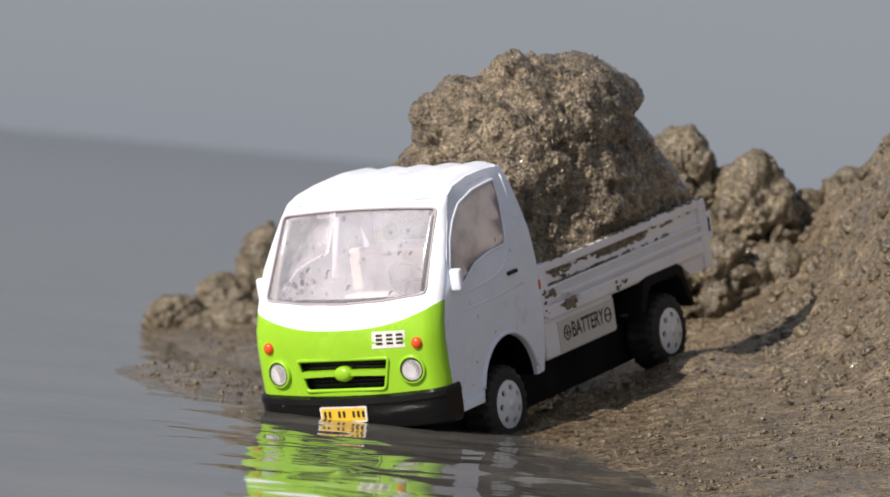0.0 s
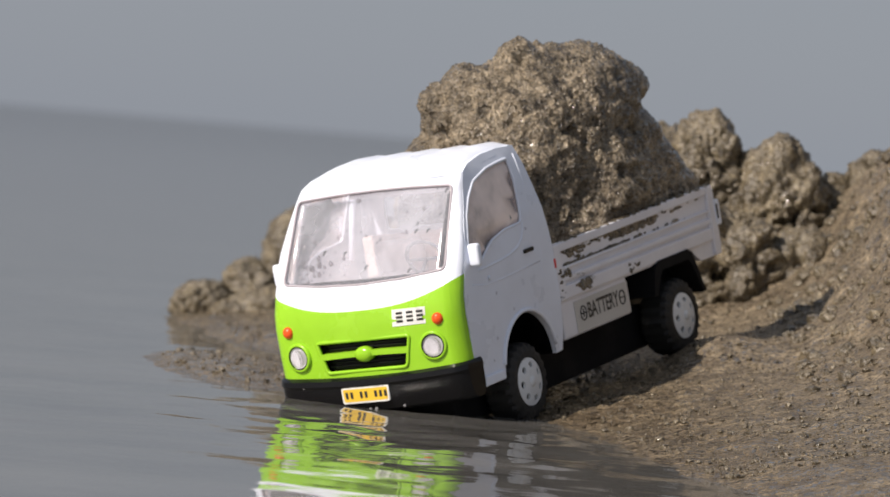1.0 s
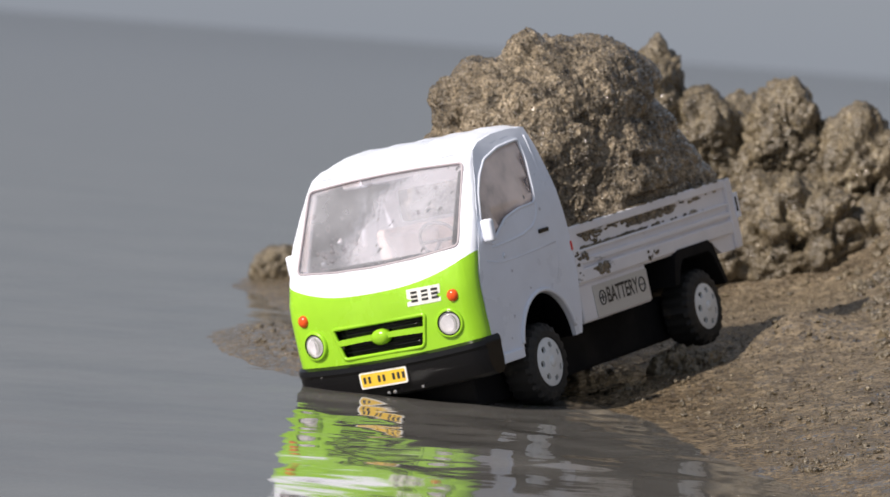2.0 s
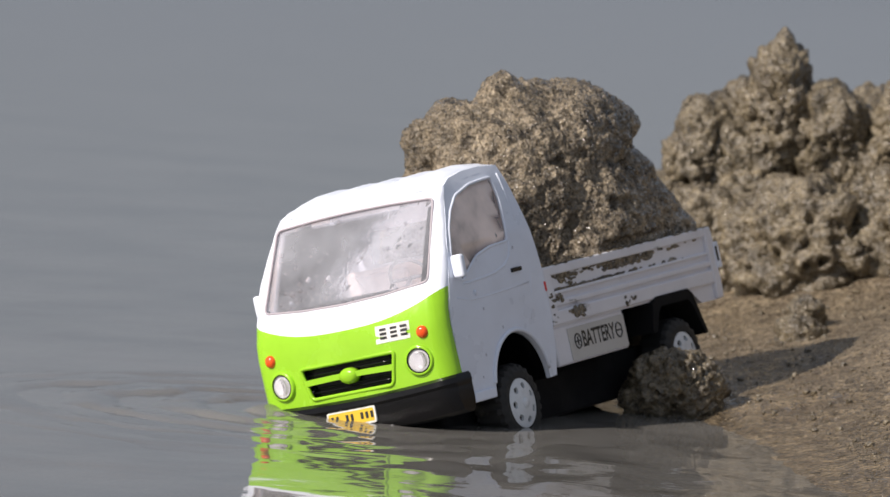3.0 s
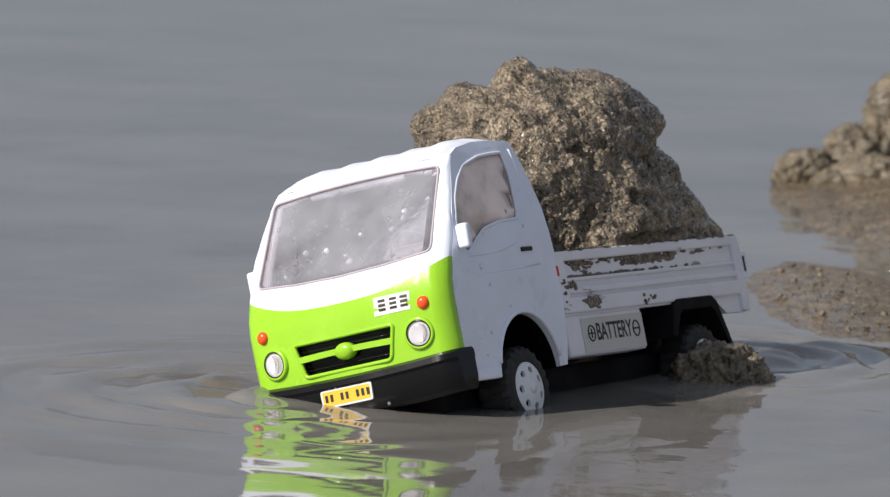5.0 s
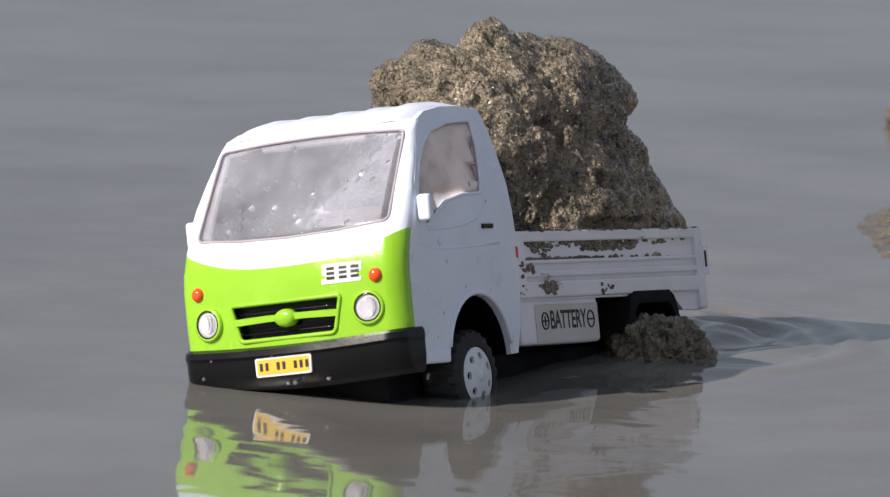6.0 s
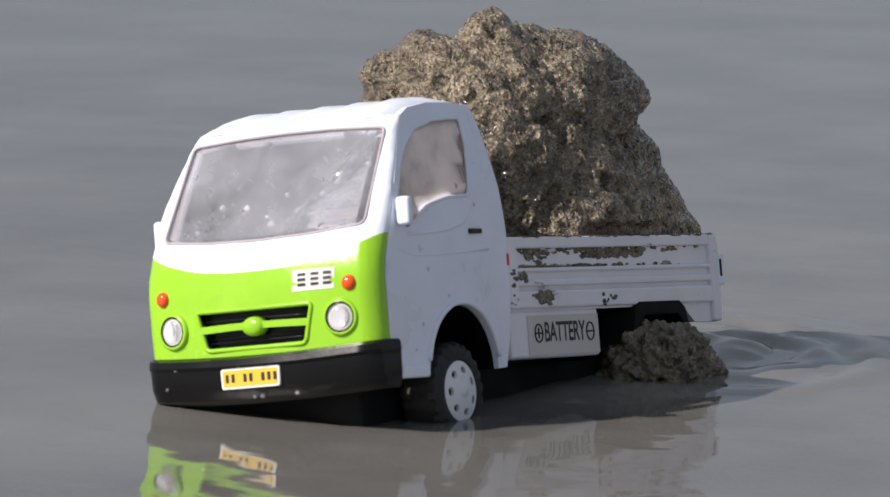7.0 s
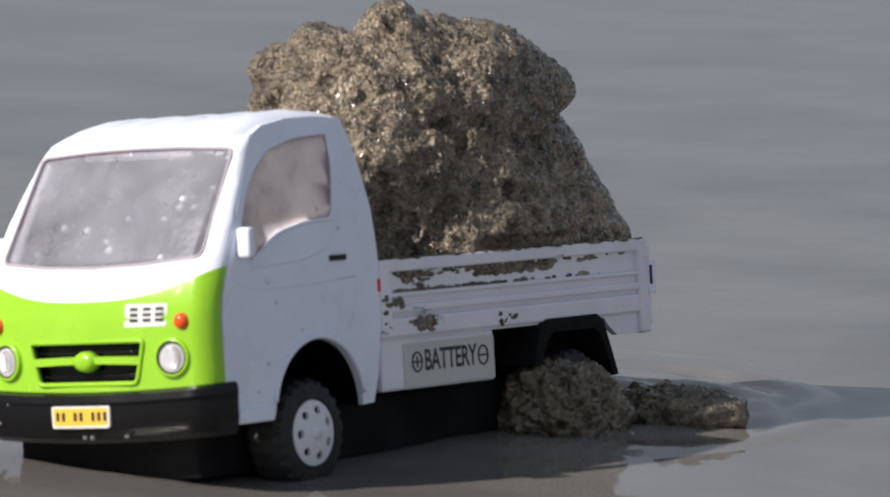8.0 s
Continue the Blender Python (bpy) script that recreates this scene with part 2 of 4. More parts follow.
def rounded(points, r, n=5):
    """An outline with its corners rounded."""
    out = []
    m = len(points)
    for i in range(m):
        a, p, b = Vector(points[i - 1]), Vector(points[i]), Vector(points[(i + 1) % m])
        ra, rb = min(r, (a - p).length * 0.45), min(r, (b - p).length * 0.45)
        s, e = p + (a - p).normalized() * ra, p + (b - p).normalized() * rb
        for k in range(n + 1):
            t = k / n
            q = s * (1 - t) ** 2 + p * 2 * t * (1 - t) + e * t * t
            out.append((q.x, q.y))
    return out


def tube(points, r, closed=False, sides=8):
    """A round bead along a line of points."""
    bm = bmesh.new()
    ps = [Vector(p) for p in points]
    n = len(ps)
    rings = []
    for i, p in enumerate(ps):
        a = ps[i - 1] if (i or closed) else p
        b = ps[(i + 1) % n] if (i < n - 1 or closed) else p
        d = (b - a).normalized()
        side = d.cross(Vector((0.13, 0.31, 0.94))).normalized()
        up = side.cross(d)
        rings.append([bm.verts.new(p + side * r * math.cos(2 * math.pi * k / sides) + up * r * math.sin(2 * math.pi * k / sides)) for k in range(sides)])
    for i in range(n if closed else n - 1):
        a, b = rings[i], rings[(i + 1) % n]
        for k in range(sides):
            bm.faces.new((a[k], a[(k + 1) % sides], b[(k + 1) % sides], b[k]))
    if not closed:
        bm.faces.new(rings[0][::-1]), bm.faces.new(rings[-1])
    bmesh.ops.recalc_face_normals(bm, faces=bm.faces[:])
    return bm


def lathe(profile, n=40, axis='Y', caps=True):
    """A turned shape: profile of (radius, height) along the axis."""
    bm = bmesh.new()
    rings = []
    for r, h in profile:
        ring = []
        for k in range(n):
            a = 2 * math.pi * k / n
            c, s = r * math.cos(a), r * math.sin(a)
            ring.append(bm.verts.new({'X': (h, c, s), 'Y': (c, h, s), 'Z': (c, s, h)}[axis]))
        rings.append(ring)
    for a, b in zip(rings, rings[1:]):
        for k in range(n):
            bm.faces.new((a[k], a[(k + 1) % n], b[(k + 1) % n], b[k]))
    if caps:
        bm.faces.new(rings[0]), bm.faces.new(rings[-1])
    bmesh.ops.remove_doubles(bm, verts=bm.verts[:], dist=1e-5)
    bmesh.ops.recalc_face_normals(bm, faces=bm.faces[:])
    return bm


def join(*bms):
    """Several bmeshes of one part as one."""
    out = bmesh.new()
    for b in bms:
        me = bpy.data.meshes.new("tmp")
        b.to_mesh(me)
        out.from_mesh(me)
        b.free()
        bpy.data.meshes.remove(me)
    return out


def fractal(p, octaves, rough=0.5):
    s, a = 0.0, 1.0
    for _ in range(octaves):
        s += a * noise.noise(p)
        p = p * 2.07 + Vector((3.1, 1.7, 5.3))
        a *= rough
    return s


def blob(lobes, level, relief, scale, seed, crumbs=0.0, floor=None, pits=0.0):
    """A clot of sand: the hull of some lobes (centre, radii), seen from the first lobe's centre, roughened at several scales."""
    bm = bmesh.new()
    bmesh.ops.create_icosphere(bm, subdivisions=level, radius=1)
    c0 = Vector(lobes[0][0])
    off = Vector((seed * 7.3, seed * 3.1, seed * 5.7))
    for v in bm.verts:
        d = v.co.normalized()
        far = 0.0
        for c, r in lobes:
            o = c0 - Vector(c)
            R = Vector((1 / r[0], 1 / r[1], 1 / r[2]))
            q, w = Vector((o.x * R.x, o.y * R.y, o.z * R.z)), Vector((d.x * R.x, d.y * R.y, d.z * R.z))
            a, b, k = w.dot(w), q.dot(w), q.dot(q) - 1
            disc = b * b - a * k
            if disc > 0:
                far = max(far, (-b + math.sqrt(disc)) / a)
        p = c0 + d * far
        n1 = fractal(p * scale + off, 3, 0.55)
        n2 = noise.noise(p * scale * 6 + off)
        n3 = noise.noise(p * scale * 2.6 + off * 2)
        push = relief * n1 + relief * 0.22 * n2 - pits * max(0.0, n3 - 0.28) * 4
        if crumbs:
            n4 = noise.noise(p * scale * 16 + off)
            push += crumbs * (n4 + 0.6 * noise.noise(p * scale * 34 + off))
        p = p + d * push
        if floor is not None and p.z < floor:
            p.z = floor
        v.co = p
    return bm


# ---- ground and water ----
def spread(lo, hi, step, far, grow=1.22):
    """Even steps from lo to hi, then ever wider ones out to far."""
    xs = list(np.arange(lo, hi + step / 2, step))
    s = step
    while xs[-1] < far:
        s *= grow
        xs.append(xs[-1] + s)
    s = step
    while xs[0] > -far:
        s *= grow
        xs.insert(0, xs[0] - s)
    return xs


def sheet(name, xs, ys, height, material, label):
    verts = [(x * CM, y * CM, height(x, y) * CM) for y in ys for x in xs]
    n = len(xs)
    faces = [(j * n + i, j * n + i + 1, (j + 1) * n + i + 1, (j + 1) * n + i) for j in range(len(ys) - 1) for i in range(n - 1)]
    me = bpy.data.meshes.new(name)
    me.from_pydata(verts, [], faces)
    me.materials.append(material)
    for p in me.polygons:
        p.use_smooth = True
    return tagged(new(name, me), label, kind="structure")


SHORE_Y = (-40000, -400, -100, 60, 100, 119, 124, 130, 136, 140, 144, 150, 156, 163, 170, 176, 185, 194, 199, 204, 212, 225, 285, 340, 500, 40000)
SHORE_X = (9000, 260, 90, 24, 11, 5.9, 5.2, 4.2, 3.2, 2.2, 0.6, -2.2, -2.8, -3.2, -6.5, -9.0, -10.6, -12.0, -10.5, -5.0, 6.0, 22.0, 110, 190, 380, 60000)
TRACK = [Vector(p) for p in ((1.6, 141.0), (-2.0, 137.0), (-5.2, 133.8), (-10.5, 129.0), (-15.1, 123.9), (-17.7, 114.6), (-20.5, 108.4), (-27.8, 98.3), (-33.0, 90.0))]


def shoal(x, y):
    """The shallow sand that the near wheels run on: gentle towards the camera, steep on the far side."""
    p, best = Vector((x, y)), None
    for a, b in zip(TRACK, TRACK[1:]):
        d = b - a
        q = a + d * min(1.0, max(0.0, (p - a).dot(d) / d.dot(d)))
        r = (p - q).length
        if best is None or r < best[0]:
            best = (r, d.x * (p - q).y - d.y * (p - q).x)
    r, side = best
    return -0.38 - (0.07 if side > 0 else 0.24) * max(0.0, r - 0.8)


def ground_height(x, y):
    d = x - float(np.interp(y, SHORE_Y, SHORE_X))
    if d < 0:
        h = max(0.2 * d, -1.9)
    else:
        top = float(np.interp(x, (-3, 2, 7), (0.75, 1.7, 4.2)))
        h = top * (1 - math.exp(-d * 0.27 / top))
    if abs(x) < 60 and 60 < y < 175:
        h = max(h, min(-0.3, shoal(x, y)))
    # a low spit that the truck has just left
    if abs(x) < 60 and 60 < y < 175:
        h = max(h, 0.26 - 0.3 * ((x + 7.4 - 0.12 * (155 - y)) / 2.8) ** 2 - 0.3 * ((y - 155) / 11.0) ** 2)
    # sand that the rear wheel has dug itself into
    h += 0.75 * math.exp(-((x - 6.9) / 1.5) ** 2 - ((y - 148.2) / 2.2) ** 2)
    # the bank that climbs beside the track, and the low ridge behind it
    bank = math.exp(-((x - 16.0) / 3.9) ** 2 - ((y - 157) / 15) ** 2)
    h += 10.8 * bank
    if bank > 0.02:
        q = Vector((x, y * 0.7, 4.0))
        h += min(1.0, 1.6 * bank) * (1.7 * fractal(q * 0.33, 4, 0.62) + 0.5 * abs(noise.noise(q * 1.4)))
    h += 2.4 * math.exp(-((y - 171) / 6) ** 2) * min(1.0, max(0.0, (x + 1.5) / 4.0)) * (1 if x < 20 else math.exp(-(x - 20) / 6))
    p = Vector((x, y, 0))
    if abs(x) < 80 and 60 < y < 320:
        k = 0.35 + 0.65 * min(1.0, max(0.0, d + 3) / 6)
        h += k * (0.16 * fractal(p * 0.2, 3) + 0.09 * fractal(p * 0.9, 3) + 0.05 * noise.noise(p * 3.3))
    return h


ground = sheet("ground", spread(-36, 24, 0.3, 30000), spread(98, 200, 0.4, 40000), ground_height, SAND_FLAT, "damp grey-brown sand flat sloping under shallow water")


def water_height(x, y):
    if abs(x) > 70 or y < 60 or y > 320:
        return 0.0
    p = Vector((x * 0.42, y * 0.20, 0))
    # livelier where the truck has stirred it
    k = 0.8 + 1.3 * math.exp(-((x - 1.0) / 8) ** 2 - ((y - 127) / 13) ** 2)
    return k * (0.045 * noise.noise(p) + 0.018 * noise.noise(p * 2.7) + 0.007 * noise.noise(p * 6.1))


water = sheet("water", spread(-45, 30, 0.4, 30000), spread(85, 240, 0.5, 40000), water_height, WATER, "calm silty grey water with faint ripples")


# ---- the toy truck ----
FRONT_Z = (1.0, 1.9, 2.6, 3.4, 3.8, 4.2, 4.5, 5.5, 6.7, 7.0, 7.25)
FRONT_X = (3.34, 3.40, 3.42, 3.42, 3.36, 3.22, 2.98, 2.38, 1.58, 1.28, 0.85)


def half_width(z):
    return float(np.interp(z, (0, 2.5, 4.6, 5.4, 6.2, 7.0, 7.4), (2.98, 3.04, 3.05, 2.98, 2.82, 2.62, 2.45)))


def front_place(y, z, depth):
    """A point of the cab's bowed front."""
    w = half_width(z)
    r = float(np.interp(z, (4.2, 5.0), (0.45, 0.2)))
    q = max(0.0, (abs(y) - (w - r)) / r)
    x = float(np.interp(z, FRONT_Z, FRONT_X)) - 0.16 * (y / 2.5) ** 2 - r * (1 - math.sqrt(max(0.0, 1 - min(q, 1.0) ** 2)))
    return Vector((x - depth, y, z))


def side_place(sign):
    def place(x, z, depth):
        return Vector((x, sign * (half_width(z) - depth), z))
    return place


def arc(cx, cz, r, a0, a1, n):
    return [(cx + r * math.cos(radians(a0 + (a1 - a0) * i / n)), cz + r * math.sin(radians(a0 + (a1 - a0) * i / n))) for i in range(n + 1)]


def green_top(y):
    return 3.78 + 0.55 * (abs(y) / 2.95) ** 2.6


def letter_bars(strokes, place, width, parent, label):
    """Dark strokes on a sticker; each stroke is a short flat bar."""
    bms = []
    for (u0, v0), (u1, v1) in strokes:
        d = Vector((u1 - u0, v1 - v0))
        n = Vector((-d.y, d.x)).normalized() * width / 2
        bm = bmesh.new()
        vs = [bm.verts.new(place(u, v)) for u, v in ((u0 + n.x, v0 + n.y), (u0 - n.x, v0 - n.y), (u1 - n.x, v1 - n.y), (u1 + n.x, v1 + n.y))]
        bm.faces.new(vs)
        bms.append(bm)
    return part("lettering", join(*bms), INK, parent, label)


def make_wheel(truck, x, side, z=0.85):
    """A toy wheel: treaded tyre and a pierced hub cap."""
    hub = new("wheel")
    hub.parent = truck
    hub.location = (x * CM, side * 2.55 * CM, z * CM)
    half = 0.5
    prof = [(0.66, -half), (0.86, -half), (1.0, -half + 0.08), (1.05, -half + 0.2), (1.05, half - 0.2), (1.0, half - 0.08), (0.86, half), (0.70, half), (0.66, half - 0.12)]
    tyre = lathe(prof, 96)
    for v in tyre.verts:
        r = math.hypot(v.co.x, v.co.z)
        if r > 0.97:
            a = math.degrees(math.atan2(v.co.z, v.co.x)) + (8 if v.co.y > 0 else 0)
            k = 1.06 if (a % 16.364) < 8.2 else 0.99
            v.co.x *= k
            v.co.z *= k
    sharp(part("tyre", tyre, RUBBER, hub, "black treaded rubber tyre"), 25)
    s = side
    outline = [(0.67 * math.cos(2 * math.pi * i / 48), 0.67 * math.sin(2 * math.pi * i / 48)) for i in range(48)]
    holes = []
    for k in range(7):
        a = 2 * math.pi * k / 7
        holes.append([(0.47 * math.cos(a) + 0.085 * math.cos(t) * math.cos(a) - 0.10 * math.sin(t) * math.sin(a),
                       0.47 * math.sin(a) + 0.085 * math.cos(t) * math.sin(a) + 0.10 * math.sin(t) * math.cos(a)) for t in [2 * math.pi * j / 12 for j in range(12)]])
    cap = plate2d(outline, holes, [-0.4, -0.2, 0, 0.2, 0.4], [-0.4, -0.2, 0, 0.2, 0.4],
                  lambda u, v, d: Vector((u, s * (half - 0.02 - d + 0.10 * (1 - (u * u + v * v) / 0.45)), v)), 0.08)
    rim = part("hub_cap", cap, RIM, hub, "pale grey hub cap with round holes")
    sharp(rim)
    part("axle_boss", lathe([(0.01, s * (half + 0.12)), (0.13, s * (half + 0.11)), (0.17, s * (half + 0.04)), (0.17, s * 0.2)], 20), RIM, rim, smooth=True)
    part("hub_back", lathe([(0.64, -s * 0.3), (0.64, s * 0.32)], 32), HUB_GREY, hub)
    return hub


def make_truck():
    truck = tagged(new("toy_truck"), "white and lime-green plastic toy pickup with mud-smeared cargo bed", "toy truck")

    # front of the cab
    ys = [i * 0.29 - 2.9 for i in range(21)] + [s * y for s in (-1, 1) for y in (2.66, 2.74, 2.82, 2.95, 2.99)]
    edge = 3.02
    top = [(y, green_top(y)) for y in np.linspace(edge, -edge, 25)]
    grille_hole = rounded([(-1.5, 2.98), (1.5, 2.98), (1.28, 2.12), (-1.28, 2.12)], 0.12)
    green = plate2d([(-edge, 1.9), (edge, 1.9)] + top, [grille_hole], ys, [2.2, 2.6, 3.0, 3.4, 3.8], front_place, 0.12)
    sharp(part("front_panel", green, GREEN, truck, "glossy lime-green front panel"))
    white = [(y, z) for y, z in reversed(top)]
    crown = [(2.62, 6.98), (1.6, 6.98), (0, 6.98), (-1.6, 6.98), (-2.62, 6.98)]
    pillar = [(3.03, 4.6), (2.99, 5.2), (2.87, 5.9), (2.74, 6.5)]
    outline = white + pillar + crown + [(-y, z) for y, z in reversed(pillar)]
    ws = rounded([(-2.50, 6.70), (-1.2, 6.77), (0, 6.79), (1.2, 6.77), (2.50, 6.70), (2.60, 4.60), (1.3, 4.49), (0, 4.45), (-1.3, 4.49), (-2.60, 4.60)], 0.16)
    hood = plate2d(outline, [ws], ys, [4.2, 4.4, 4.6, 5.0, 5.4, 5.8, 6.2, 6.6, 6.8, 7.0], front_place, 0.12)
    sharp(part("hood", hood, WHITE, truck, "white plastic hood and windscreen surround"), 50)
    glass = plate2d([(y * 0.995, 5.6 + (z - 5.6) * 0.995) for y, z in ws], [], ys, [4.6, 5.0, 5.4, 5.8, 6.2, 6.6], lambda y, z, d: front_place(y, z, d + 0.05), 0.03)
    windscreen = part("windscreen", glass, GLASS, truck, "clear plastic windscreen clouded by water drops", True)
    windscreen.visible_shadow = False
    bead = [front_place(y * 1.004, 5.6 + (z - 5.6) * 1.005, -0.01) for y, z in ws]
    part("seal", tube(bead, 0.035, True, 6), plastic("dusky_seal", (0.42, 0.38, 0.42), 0.5), windscreen, smooth=True)

    # drops that cling to the windscreen
    rnd = random.Random(21)
    for k in range(46):
        low = rnd.random() < 0.6
        y = rnd.gauss(-1.5, 0.5) if low else rnd.uniform(-2.3, 2.3)
        z = rnd.gauss(4.95, 0.25) if low else rnd.uniform(4.75, 6.6)
        if abs(y) > 2.4 or not 4.6 < z < 6.65:
            continue
        r = 0.022 + 0.042 * rnd.random() ** 2
        d = bmesh.new()
        bmesh.ops.create_icosphere(d, subdivisions=2, radius=1)
        p = front_place(y, z, 0.05)
        for v in d.verts:
            v.co = p + Vector((v.co.x * r * 0.7, v.co.y * r, v.co.z * r * 1.3))
        part("water_drop", d, DROP, windscreen, "clear water drop", True)

    # grille
    back = plate2d(rounded([(-1.5, 2.98), (1.5, 2.98), (1.28, 2.12), (-1.28, 2.12)], 0.12), [], ys, [2.4, 2.7], lambda y, z, d: front_place(y, z, d + 0.2))
    grille = part("grille", back, BLACK, truck, "black recessed grille with green bar")
    ring = [front_place(y, z, 0.0) for y, z in grille_hole]
    part("rim", tube(ring, 0.055, True), GREEN, grille, smooth=True)
    for z0 in (2.28, 2.38, 2.76, 2.86):
        part("slat", tube([front_place(y, z0, 0.14) for y in np.linspace(-1.35, 1.35, 9)], 0.028, False, 6), BLACK, grille, smooth=True)
    bar = plate2d(rounded([(-1.42, 2.50), (-0.5, 2.53), (0.5, 2.53), (1.42, 2.50), (1.40, 2.66), (0.5, 2.68), (-0.5, 2.68), (-1.40, 2.66)], 0.04), [], ys, [], lambda y, z, d: front_place(y, z, d - 0.05), 0.2)
    sharp(part("bar", bar, GREEN, grille))
    em = lathe([(0.001, 0.12), (0.16, 0.11), (0.26, 0.06), (0.30, -0.02), (0.30, -0.16)], 32, 'X')
    for v in em.verts:
        v.co = Vector((3.43 + v.co.x, v.co.y * 1.0, 2.58 + v.co.z * 0.72))
    part("emblem", em, GREEN, grille, "oval lime-green boss", True)

    # lamps
    for s in (-1, 1):
        y0, z0 = s * 2.17, 2.62
        c = front_place(y0, z0, 0)
        tilt = Matrix.Rotation(s * 0.16, 3, 'Z')

        def onto(bm, c=c, tilt=tilt):
            for v in bm.verts:
                v.co = c + tilt @ v.co
            return bm
        lamp = part("headlight", onto(lathe([(0.31, 0.04), (0.34, 0.07), (0.40, 0.05), (0.42, -0.04), (0.42, -0.12)], 36, 'X', False)), GREEN, truck, "round headlight in a green rim", True)
        part("reflector", onto(lathe([(0.001, 0.005), (0.2, 0.01), (0.335, 0.045), (0.335, -0.05)], 36, 'X')), SILVER, lamp, "silver reflector", True)
        part("gap", onto(lathe([(0.30, 0.062), (0.345, 0.066), (0.345, 0.02)], 36, 'X', False)), BLACK, lamp, "dark ring round the lens", True)
        part("lens", onto(lathe([(0.001, 0.15), (0.12, 0.14), (0.24, 0.10), (0.33, 0.03), (0.33, 0.02)], 36, 'X')), LENS, lamp, "clear domed lens", True).visible_shadow = False
        ci = front_place(s * 2.42, 3.34, 0)
        dome = lathe([(0.001, 0.11), (0.08, 0.10), (0.145, 0.06), (0.17, 0.0), (0.17, -0.06)], 24, 'X')
        for v in dome.verts:
            v.co = ci + Matrix.Rotation(s * 0.2, 3, 'Z') @ v.co
        part("indicator", dome, ORANGE, truck, "orange indicator lamp", True)

    # stickers on the front
    sticker = part("badge", plate2d([(1.04, 3.25), (2.06, 3.25), (2.09, 3.71), (1.07, 3.71)], [], [1.3, 1.5, 1.7, 1.9], [], lambda y, z, d: front_place(y, z, d - 0.012), 0.01), STICKER, truck, "white name sticker")
    strokes = [((u, v), (u + 0.20, v)) for u in (1.28, 1.60, 1.90) for v in (3.38, 3.49, 3.60)]
    letter_bars(strokes, lambda u, v: front_place(u - 0.09, v, -0.016), 0.066, sticker, "plain black bars")

    # bumper
    prof = [(1.97, 0.0), (1.90, -0.16), (1.76, -0.20), (1.68, -0.14), (1.62, -0.14), (1.28, -0.12), (1.02, 0.0), (0.92, 0.2)]
    bm = bmesh.new()
    rows = []
    for y in np.linspace(-3.02, 3.02, 41):
        row = []
        for z, d in prof:
            p = front_place(max(-3.0, min(3.0, y * 0.985)), max(z, 1.9), d)
            row.append(bm.verts.new((p.x, y * 1.0, z + 0.10 * (abs(y) / 3) ** 2)))
        rows.append(row)
    for s in (1, -1):
        row = []
        for z, d in prof:
            row.append(bm.verts.new((2.45, s * (3.06 - d * 0.3), z + 0.10)))
        rows = rows + [row] if s == 1 else [row] + rows
    for a, b in zip(rows, rows[1:]):
        for k in range(len(prof) - 1):
            bm.faces.new((a[k], a[k + 1], b[k + 1], b[k]))
    bmesh.ops.recalc_face_normals(bm, faces=bm.faces[:])
    bumper = sharp(part("bumper", bm, BLACK, truck, "wet black plastic bumper"), 30)
    plate = part("number_plate", plate2d(rounded([(-0.84, 1.26), (0.66, 1.26), (0.68, 1.70), (-0.85, 1.70)], 0.06), [], [-0.5, 0, 0.5], [], lambda y, z, d: Vector((3.58 - 0.02 * y * y - d, y, z)), 0.06), STICKER, truck, "yellow number plate with white edge")
    part("face", plate2d(rounded([(-0.79, 1.31), (0.61, 1.31), (0.63, 1.66), (-0.80, 1.66)], 0.05), [], [-0.5, 0, 0.5], [], lambda y, z, d: Vector((3.586 - 0.02 * y * y, y, z))), PLATE, plate)
    marks = [((-0.68 + i * 0.155, 1.40), (-0.68 + i * 0.155, 1.58)) for i in range(9) if i not in (2, 5)]
    letter_bars(marks, lambda u, v: Vector((3.592 - 0.02 * u * u, u, v)), 0.085, plate, "plain dark bars")

    # cab sides
    arch = arc(-0.30, 1.30, 1.45, 180, 0, 18)
    side_line = [(2.46, 1.25), (2.58, 1.95), (2.72, 1.97), (2.74, 2.6), (2.74, 3.4), (2.68, 3.8), (2.54, 4.2), (2.42, 4.55), (1.98, 5.5), (1.20, 6.7), (0.96, 6.98),
                 (0.55, 7.14), (-0.3, 7.26), (-1.2, 7.28), (-2.10, 7.22), (-2.22, 6.6), (-2.38, 5.34), (-2.46, 4.2), (-2.46, 2.9), (-2.30, 1.9), (-2.12, 1.32), (-1.75, 1.30)]
    side_line += [(x, z) for x, z in arch[1:-1]] + [(1.17, 1.30), (1.30, 1.22)]
    window = rounded([(2.02, 4.62), (1.96, 5.20), (1.62, 5.82), (1.22, 6.26), (0.66, 6.64), (-0.25, 6.86), (-0.90, 6.91), (-1.50, 6.93), (-1.44, 6.35), (-1.22, 5.62), (-1.06, 5.16), (-0.10, 5.12), (0.70, 4.97), (1.22, 4.69), (1.72, 4.38)], 0.13)
    for s in (1, -1):
        place = side_place(s)
        bm = plate2d(side_line, [window], [-1.5, -0.5, 0.5, 1.5, 2.4, 2.7], [2.0, 2.6, 3.2, 3.8, 4.4, 4.8, 5.2, 5.6, 6.0, 6.4, 6.8], place, 0.14)
        wall = sharp(part("cab_side", bm, WHITE, truck, "white plastic cab side with moulded door"), 40)
        pane = plate2d([(0.5 + (x - 0.5) * 0.99, 5.7 + (z - 5.7) * 0.99) for x, z in window], [], [-0.5, 0.5, 1.5], [4.8, 5.4, 6.0, 6.6], lambda x, z, d: place(x, z, d + 0.06), 0.03)
        part("side_window", pane, LIT_SIDE_GLASS, wall, "plastic side window tinted pink for the lit interior", True).visible_shadow = False
